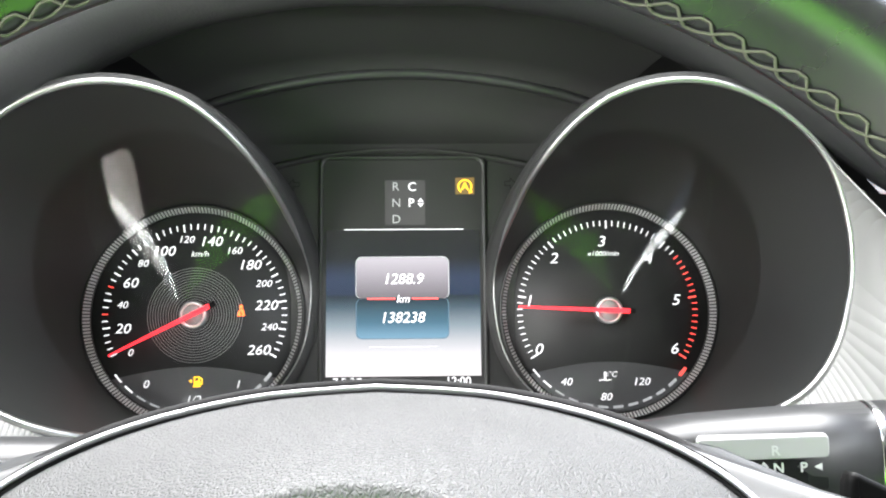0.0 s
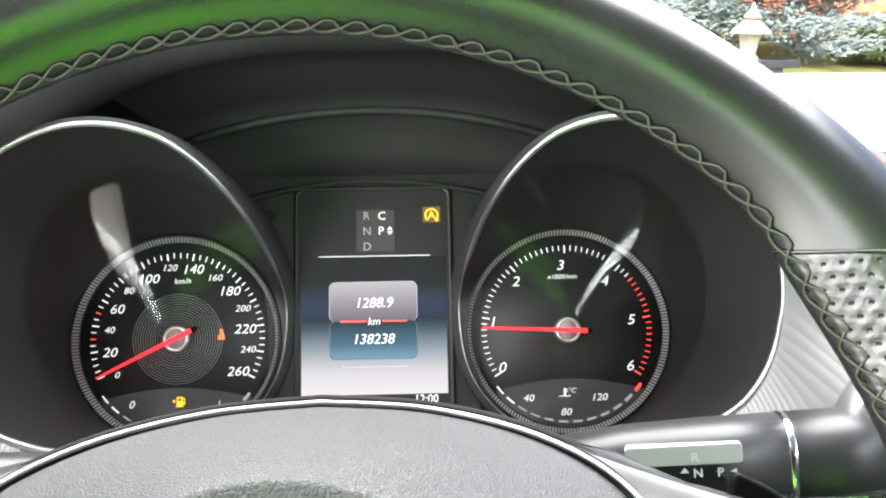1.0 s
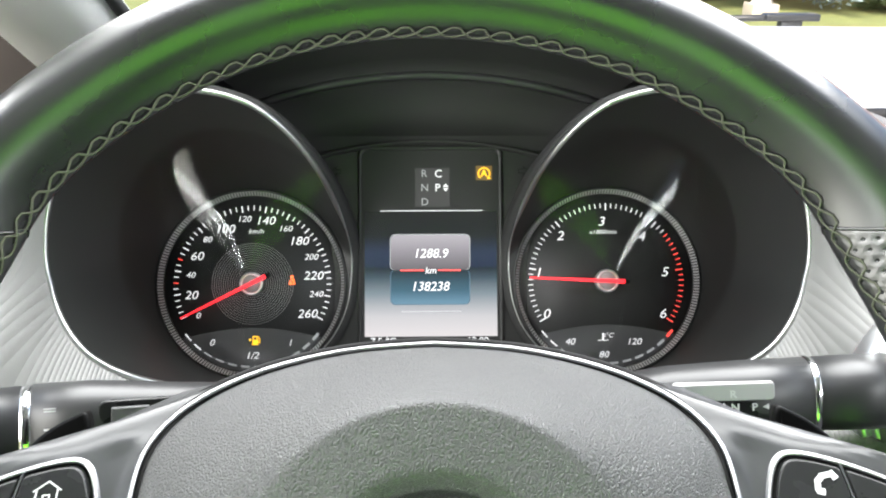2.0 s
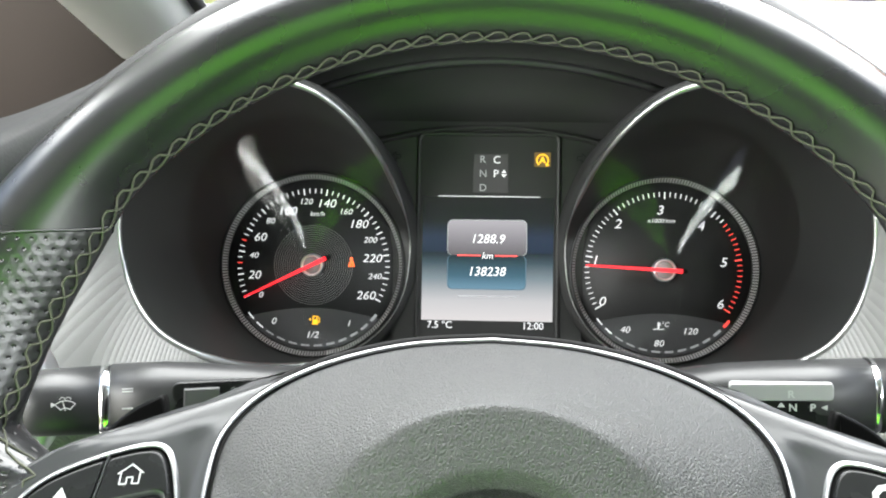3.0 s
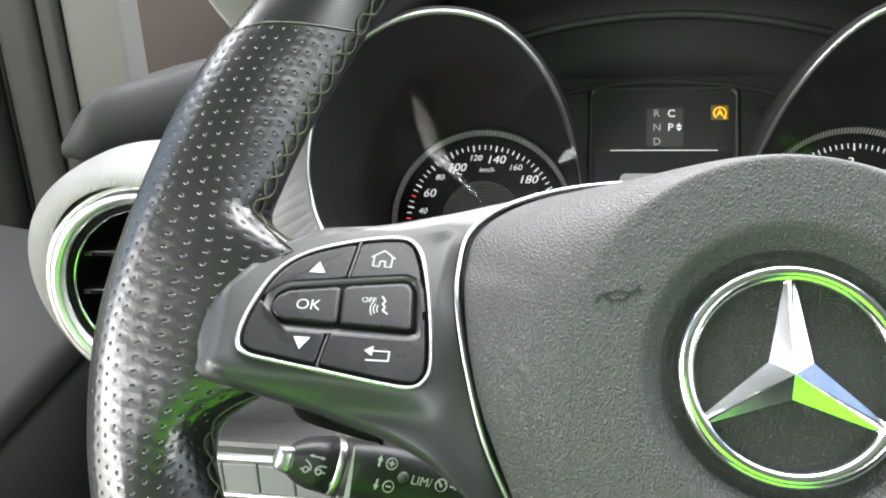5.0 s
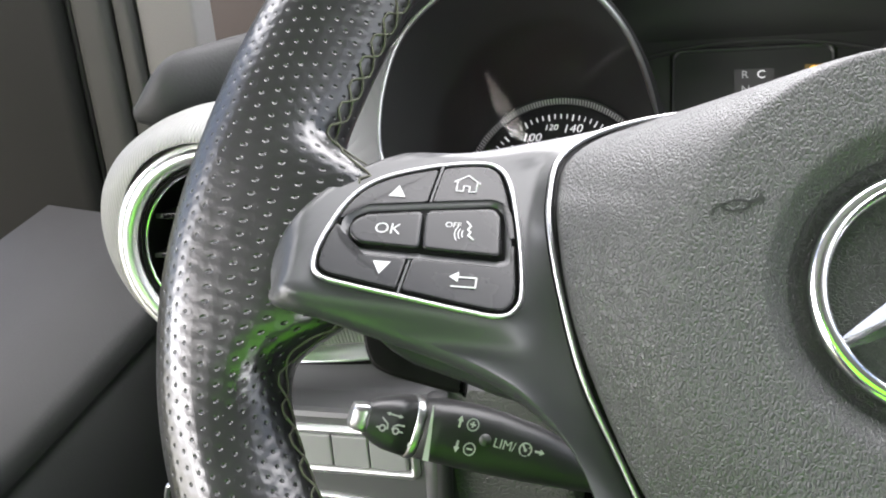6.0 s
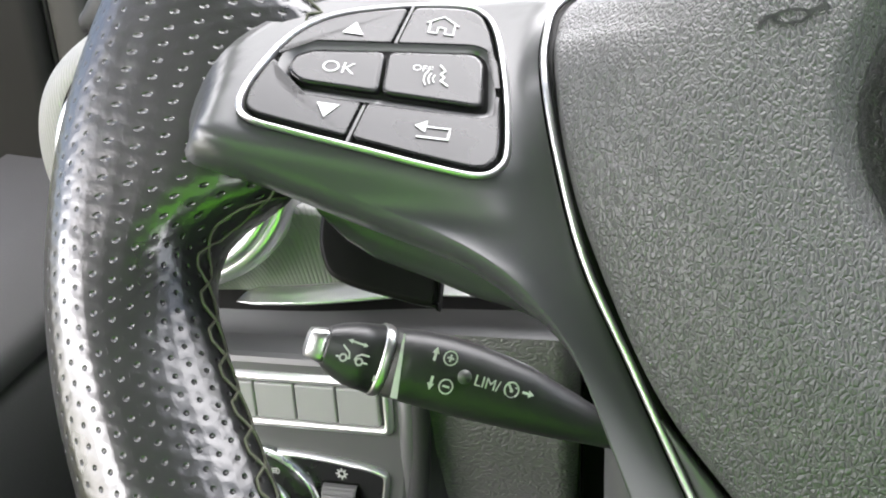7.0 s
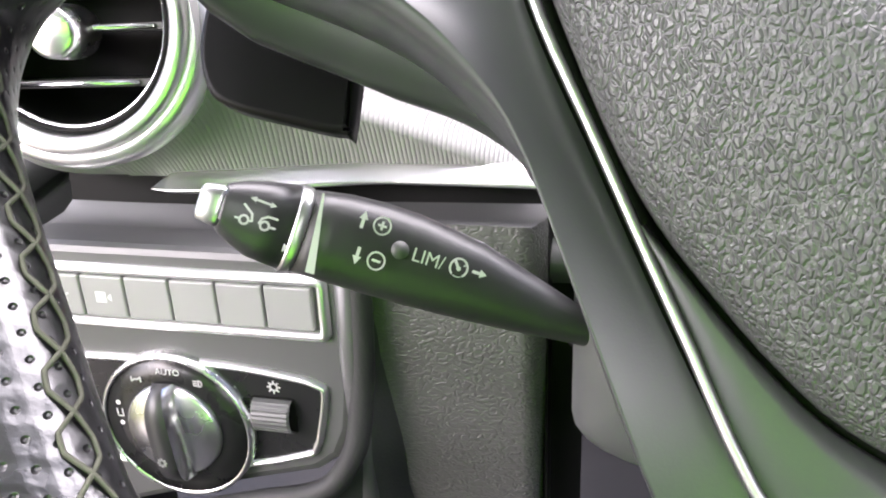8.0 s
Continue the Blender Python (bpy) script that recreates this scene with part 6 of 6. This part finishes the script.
# ---- cabin shell ----
structure("cabin_floor", box(-0.85, -1.6, 0.52, 1.35, 1.1, 0.56), M["floor"], "dark carpet floor of the van", "floor")
structure("ceiling", box(-0.84, -1.6, 1.86, 1.24, 0.08, 1.90), M["roof"], "grey headliner over the seats", "ceiling")
structure("wall_rear", box(-0.80, -1.64, 0.52, 1.30, -1.60, 1.90), M["back_trim"], "dark grey rear wall of the cabin", "wall")
# unseen wall, added to narrow the light from the right rear
structure("wall_right_rear", box(1.20, -1.6, 1.20, 1.24, -0.70, 1.60), M["back_trim"], "unseen dark grey side wall behind the passenger door, limits side light", "wall")
structure("wall_right", box(1.20, -1.6, 0.52, 1.24, 1.1, 1.20), M["dash"], "dark grey door panel on the passenger side", "wall")
# unseen wall, added to cut stray light from the left rear
structure("wall_left", box(-0.84, -1.6, 0.52, -0.80, -0.72, 1.90), M["back_trim"], "unseen dark grey side wall behind the driver door, limits side light", "wall")
structure("wall_front", box(-0.62, 1.10, 0.52, 1.30, 1.13, 1.10), M["dash"], "dark bulkhead below the windscreen", "wall")

door = thing("driver_door", "dark driver door standing wide open", "door", pose(-0.66, 0.46, 0, 0, 0, 18))
part("door_panel", box(-1.05, -0.05, 0.45, 0.0, 0.02, 1.17, 0.015), M["dash"], door)
part("door_frame", box(-1.05, -0.03, 1.17, 0.0, 0.0, 1.22, 0.008), M["rubber"], door)
part("door_post", box(-0.06, -0.03, 1.17, 0.0, 0.0, 1.75, 0.008), M["rubber"], door)
side = thing("side_trim", "dark grey trim panel at the end of the dashboard", "trim panel")
rows = []
for y, x0, z in ((0.20, -0.405, 1.055), (0.28, -0.385, 1.083), (0.36, -0.365, 1.114), (0.46, -0.350, 1.142)):
    rows.append([(x0 - 0.16, y + 0.02, z + 0.035), (x0 - 0.06, y, z + 0.030), (x0 - 0.01, y, z + 0.015), (x0, y, z), (x0 - 0.004, y, z - 0.004), (x0 - 0.004, y, z - 0.008), (x0 + 0.002, y, z - 0.012), (x0 - 0.02, y, z - 0.16), (x0 - 0.03, y, z - 0.55)])
part("side_face", loft(rows), M["dash"], side)
part("window_corner", box(-0.78, 0.90, 1.00, -0.40, 0.94, 1.75), M["brown"], side, "dark brown corner trim", smooth=False)

pillar = thing("windscreen_pillar", "pale grey windscreen pillar trim with a black rubber edge", "pillar")
for sg, off in ((-1, 0.0), (1, 0.55)):
    rows = []
    for i in range(12):
        t = i / 11
        y, z = 0.98 - 0.85 * t, 1.165 + 0.66 * t
        xr, xl = -0.298 - 0.02 * t, -0.432 - 0.07 * t
        rows.append([(xr, y + 0.05, z), (xr - 0.004, y + 0.004, z - 0.004), (xr - 0.03, y - 0.012, z - 0.008), ((xr + xl) / 2, y - 0.016, z - 0.01), (xl + 0.02, y - 0.004, z), (xl, y + 0.02, z + 0.006), (xl - 0.01, y + 0.09, z + 0.01)])
    if sg > 0:
        rows = [[(0.62 - p[0], p[1], p[2]) for p in r] for r in rows]
    part("pillar_trim", loft(rows), M["pillar"], pillar)
    part("rubber_edge", tube([(r[0][0] + (0.006 if sg < 0 else -0.006), r[0][1] - 0.035, r[0][2]) for r in rows], 0.007, False, 8), M["rubber"], pillar)

frame_post = thing("door_frame_post", "pale grey door frame strips with dark seals", "door frame")
for x0, x1, y, key, rnd in ((-0.4295, -0.3830, 0.523, "post", 0.004), (-0.4450, -0.4315, 0.516, "strip", 0.004), (-0.4770, -0.4475, 0.508, "strip_dark", 0.009), (-0.620, -0.4820, 0.498, "dark_post", 0.010)):
    part("strip", box(x0, y, 1.02, x1, y + 0.03, 1.86, rnd), M[key], frame_post)
for x, y in ((-0.4305, 0.529), (-0.4462, 0.523), (-0.4795, 0.514)):
    part("seal", tube([(x, y, 1.02), (x, y, 1.86)], 0.0025, False, 8), M["rubber"], frame_post)

seat = thing("driver_seat", "unseen charcoal driver seat with added green reflector panels", "seat")
rows = []
for z, y, hw in ((0.98, -0.42, 0.25), (1.10, -0.45, 0.27), (1.40, -0.50, 0.26), (1.62, -0.54, 0.22), (1.68, -0.56, 0.15)):
    rows.append([(hw * math.cos(q), y + 0.06 * math.sin(q), z) for q in (2 * math.pi * j / 24 for j in range(24))])
part("backrest", loft(rows, False, True, caps=True), M["seat_dark"], seat)
# unseen green panels, added in place of green clothing mirrored in the wheel
panel_rows = []
for z, y in ((1.26, -0.392), (1.32, -0.404), (1.38, -0.416), (1.46, -0.432), (1.58, -0.457)):
    panel_rows.append([(-0.165, y - 0.03, z), (-0.155, y - 0.006, z), (-0.13, y, z), (0.13, y, z), (0.155, y - 0.006, z), (0.165, y - 0.03, z)])
part("back_reflector", loft(panel_rows), M["seat"], seat, "added green panel that gives the rim its green reflection")
part("cushion", box(-0.25, -0.38, 0.86, 0.25, 0.06, 1.03, 0.05), M["seat_dark"], seat)
part("cushion_reflector", box(-0.15, -0.36, 1.00, 0.15, 0.045, 1.045, 0.015), M["seat"], seat, "added green panel that gives low parts their green reflection")
part("headrest", box(-0.13, -0.66, 1.67, 0.13, -0.54, 1.84, 0.03), M["seat_dark"], seat)
part("base", box(-0.22, -0.34, 0.56, 0.22, 0.08, 0.86, 0.02), M["smooth"], seat)

# ---- outside ----
bonnet = thing("bonnet", "white painted van bonnet ahead of the windscreen", "bonnet")
rows = []
for i in range(25):
    x = -0.60 + 1.90 * i / 24
    c = (2 * i / 24 - 1) ** 2
    rows.append([(x, 1.14, 1.130 - 0.01 * c), (x, 1.25, 1.180 - 0.01 * c), (x, 1.45, 1.207 - 0.01 * c), (x, 1.62, 1.180 - 0.02 * c), (x, 1.75, 1.10 - 0.06 * c), (x, 1.88, 0.90 - 0.06 * c), (x, 1.90, 0.4)])
part("bonnet_skin", loft(rows), M["paint"], bonnet)
part("cowl_strip", tube([(-0.58 + 0.0925 * i, 1.128, 1.128 - 0.008 * (i / 10 - 1) ** 2) for i in range(21)], 0.010, False, 8), M["rubber"], bonnet, "black rubber strip along the windscreen edge")
wip = thing("windscreen_wiper", "grey windscreen wiper resting above the bonnet", "wiper")
part("blade", tube([(0.52, 1.50, 1.212), (0.62, 1.50, 1.214), (0.70, 1.50, 1.217)], 0.006, False, 8), M["smooth"], wip)
part("bracket", box(0.62, 1.485, 1.209, 0.72, 1.515, 1.222, 0.004), M["smooth"], wip)
part("foot", box(0.65, 1.49, 1.190, 0.69, 1.51, 1.210, 0.002), M["smooth"], wip)

grass_m = surface("lawn", (0.15, 0.165, 0.05), 0.9, vary=0.35, patch=1.2, grain=60, bump=0.5, depth=0.02)
bm = bmesh.new()
vs = [bm.verts.new(p) for p in ((-400, -400, 0), (400, -400, 0), (400, 400, 0), (-400, 400, 0))]
bm.faces.new(vs)
structure("ground", bm, grass_m, "short green lawn round the van", "ground")
drive_m = surface("pale_paving", (0.42, 0.40, 0.36), 0.85, vary=0.12, patch=3, grain=40, bump=0.3, depth=0.005)
structure("driveway", box(-2.2, -6, 0.0, 6.0, 7.5, 0.012), drive_m, "pale paved driveway", "paving")

house_m = surface("orange_render", (0.60, 0.24, 0.12), 0.85, vary=0.1, patch=0.8, grain=30, bump=0.3, depth=0.01)
roof_m = surface("brown_roof_tiles", (0.20, 0.09, 0.06), 0.8, vary=0.2, patch=2, grain=20, bump=0.4, depth=0.02)
house = thing("house", "orange rendered house with a brown roof behind the trees", "house", pose(9.9, 14.2, 0))
part("wall", box(-2.8, 0, 0, 6, 6, 4.5), house_m, house, smooth=False)
part("plinth", box(-2.82, -0.03, 0, 6, 0.0, 0.52), surface("cream_plinth", (0.55, 0.42, 0.30), 0.85, vary=0.12, patch=2, grain=30, bump=0.3, depth=0.01), house, "cream rendered plinth", smooth=False)
part("plinth_ledge", box(-2.84, -0.06, 0.52, 6, 0.0, 0.56), roof_m, house, smooth=False)
part("roof", plate([(-3.2, -0.5), (6.4, -0.5), (6.4, 6.5), (-3.2, 6.5)], 4.5, 4.9, 0.1), roof_m, house, smooth=False)
win_m = surface("dark_window", (0.03, 0.035, 0.04), 0.1, bump=0)
for x in (-1.6, 1.2, 4.0):
    part("window", box(x, -0.03, 1.2, x + 1.1, 0.02, 2.5), win_m, house, smooth=False)

lamp_m = surface("cream_lantern_paint", (0.36, 0.31, 0.25), 0.7, vary=0.1, patch=8, bump=0.1)
lamp = thing("garden_lamp", "cream garden lantern on a low pillar", "lamp", pose(4.30, 10.5, 0))
part("pillar", box(-0.17, -0.17, 0, 0.17, 0.17, 0.20, 0.01), lamp_m, lamp)
part("lantern_body", lathe([(0.15, 0.20), (0.13, 0.24), (0.10, 0.27), (0.15, 0.52), (0.16, 0.55)], (0, 0), 6, caps=False), surface("frosted_lantern_glass", (0.40, 0.37, 0.32), 0.4, bump=0), lamp, smooth=False)
part("lantern_roof", lathe([(0.27, 0.54), (0.25, 0.57), (0.12, 0.68), (0.07, 0.70), (0.12, 0.73), (0.11, 0.75), (0.04, 0.83), (0.02, 0.90), (0.0, 0.92)], (0, 0), 8), lamp_m, lamp, smooth=False)

needle_m = surface("blue_spruce_needles", (0.17, 0.22, 0.21), 0.8, vary=0.4, patch=2.5, grain=50, bump=0.3)
hedge_m = surface("hedge_leaves", (0.09, 0.12, 0.045), 0.8, vary=0.4, patch=2, grain=50, bump=0.3)
bark_m = surface("bark", (0.12, 0.08, 0.05), 0.9, vary=0.3, grain=40, bump=0.5)


def conifer(x, y, h, spread, leaf, seed, label, dense=1.0):
    rnd = random.Random(seed)
    t = thing("conifer", label, "tree", pose(x, y, 0), group="garden conifers")
    part("trunk", tube([(0, 0, 0), (0.02, 0, h * 0.5), (0, 0, h)], [0.10, 0.06, 0.01], False, 8), bark_m, t)
    limbs, crown = bmesh.new(), bmesh.new()
    for k in range(int((70 + h * 18) * dense)):
        z = h * (0.04 + 0.94 * rnd.random())
        a = rnd.random() * 2 * math.pi
        r = spread * (1 - z / h) ** 0.8 * (0.7 + 0.5 * rnd.random()) + 0.1
        tip = Vector((r * math.cos(a), r * math.sin(a), z + 0.1 * r - 0.12 * r * rnd.random()))
        if k % 3 == 0:
            tube([(0, 0, z), tuple(tip)], [0.02, 0.006], False, 4, limbs)
        for s in range(int(46 * dense)):
            f = 0.35 + 0.65 * math.sqrt(rnd.random())
            p = Vector((0, 0, z)).lerp(tip, f) + Vector((rnd.gauss(0, 0.08), rnd.gauss(0, 0.08), rnd.gauss(0, 0.05)))
            d = Vector((math.cos(a) + rnd.gauss(0, 0.6), math.sin(a) + rnd.gauss(0, 0.6), rnd.gauss(0.1, 0.4))).normalized() * (0.05 + 0.07 * rnd.random())
            q = d.orthogonal().normalized() * 0.022
            v = [crown.verts.new(c) for c in (p - q, p + q, p + d + q * 0.3, p + d - q * 0.3)]
            crown.faces.new(v)
    part("branch_work", limbs, bark_m, t)
    tagged(part("crown", crown, leaf, t, smooth=False), kind="stuff")


conifer(5.2, 12.6, 2.7, 1.9, needle_m, 3, "blue-grey spruce beside the driveway", 2.3)
conifer(6.7, 11.3, 0.5, 0.7, hedge_m, 14, "low green shrub beside the spruce")
conifer(7.4, 12.0, 0.75, 1.1, hedge_m, 4, "low brownish shrub beside the driveway")
conifer(2.4, 15.5, 3.8, 1.6, hedge_m, 5, "green conifer at the end of the driveway")
conifer(8.6, 13.0, 1.2, 1.0, hedge_m, 6, "low green shrub before the house")
conifer(0.2, 18.0, 4.2, 1.8, hedge_m, 7, "tall green conifer far ahead")
conifer(-9.0, 24.0, 4.5, 2.4, hedge_m, 8, "green conifer across the lawn")
conifer(-5.2, 27.0, 5.0, 2.4, hedge_m, 9, "green conifer across the lawn")

# hedge across the far end of the drive, one mass of small leaves
rnd = random.Random(21)
verts, faces = [], []
for k in range(12000):
    x = -9.5 + 16.0 * rnd.random()
    top = 1.5 + 0.25 * math.sin(x * 1.7) + 0.18 * math.sin(x * 4.3 + 1) + 0.12 * rnd.random()
    p = Vector((x, 16.2 + 0.7 * rnd.random(), top * math.sqrt(rnd.random())))
    d = Vector((rnd.gauss(0, 1), rnd.gauss(0, 1), rnd.gauss(0.3, 1))).normalized() * (0.07 + 0.07 * rnd.random())
    q = d.orthogonal().normalized() * 0.035
    verts += [tuple(p - q), tuple(p + q), tuple(p + d + q * 0.4), tuple(p + d - q * 0.4)]
    faces.append((4 * k, 4 * k + 1, 4 * k + 2, 4 * k + 3))
me = bpy.data.meshes.new("hedge")
me.from_pydata(verts, [], faces)
hedge = thing("hedge", "uneven green hedge across the end of the driveway", "hedge", kind="stuff")
part("foliage", me, surface("olive_hedge_leaves", (0.11, 0.12, 0.05), 0.8, vary=0.5, patch=1.2, grain=50, bump=0.3), hedge, smooth=False)
part("core", box(-9.4, 16.5, 0, 6.4, 16.75, 1.15), bark_m, hedge, smooth=False)
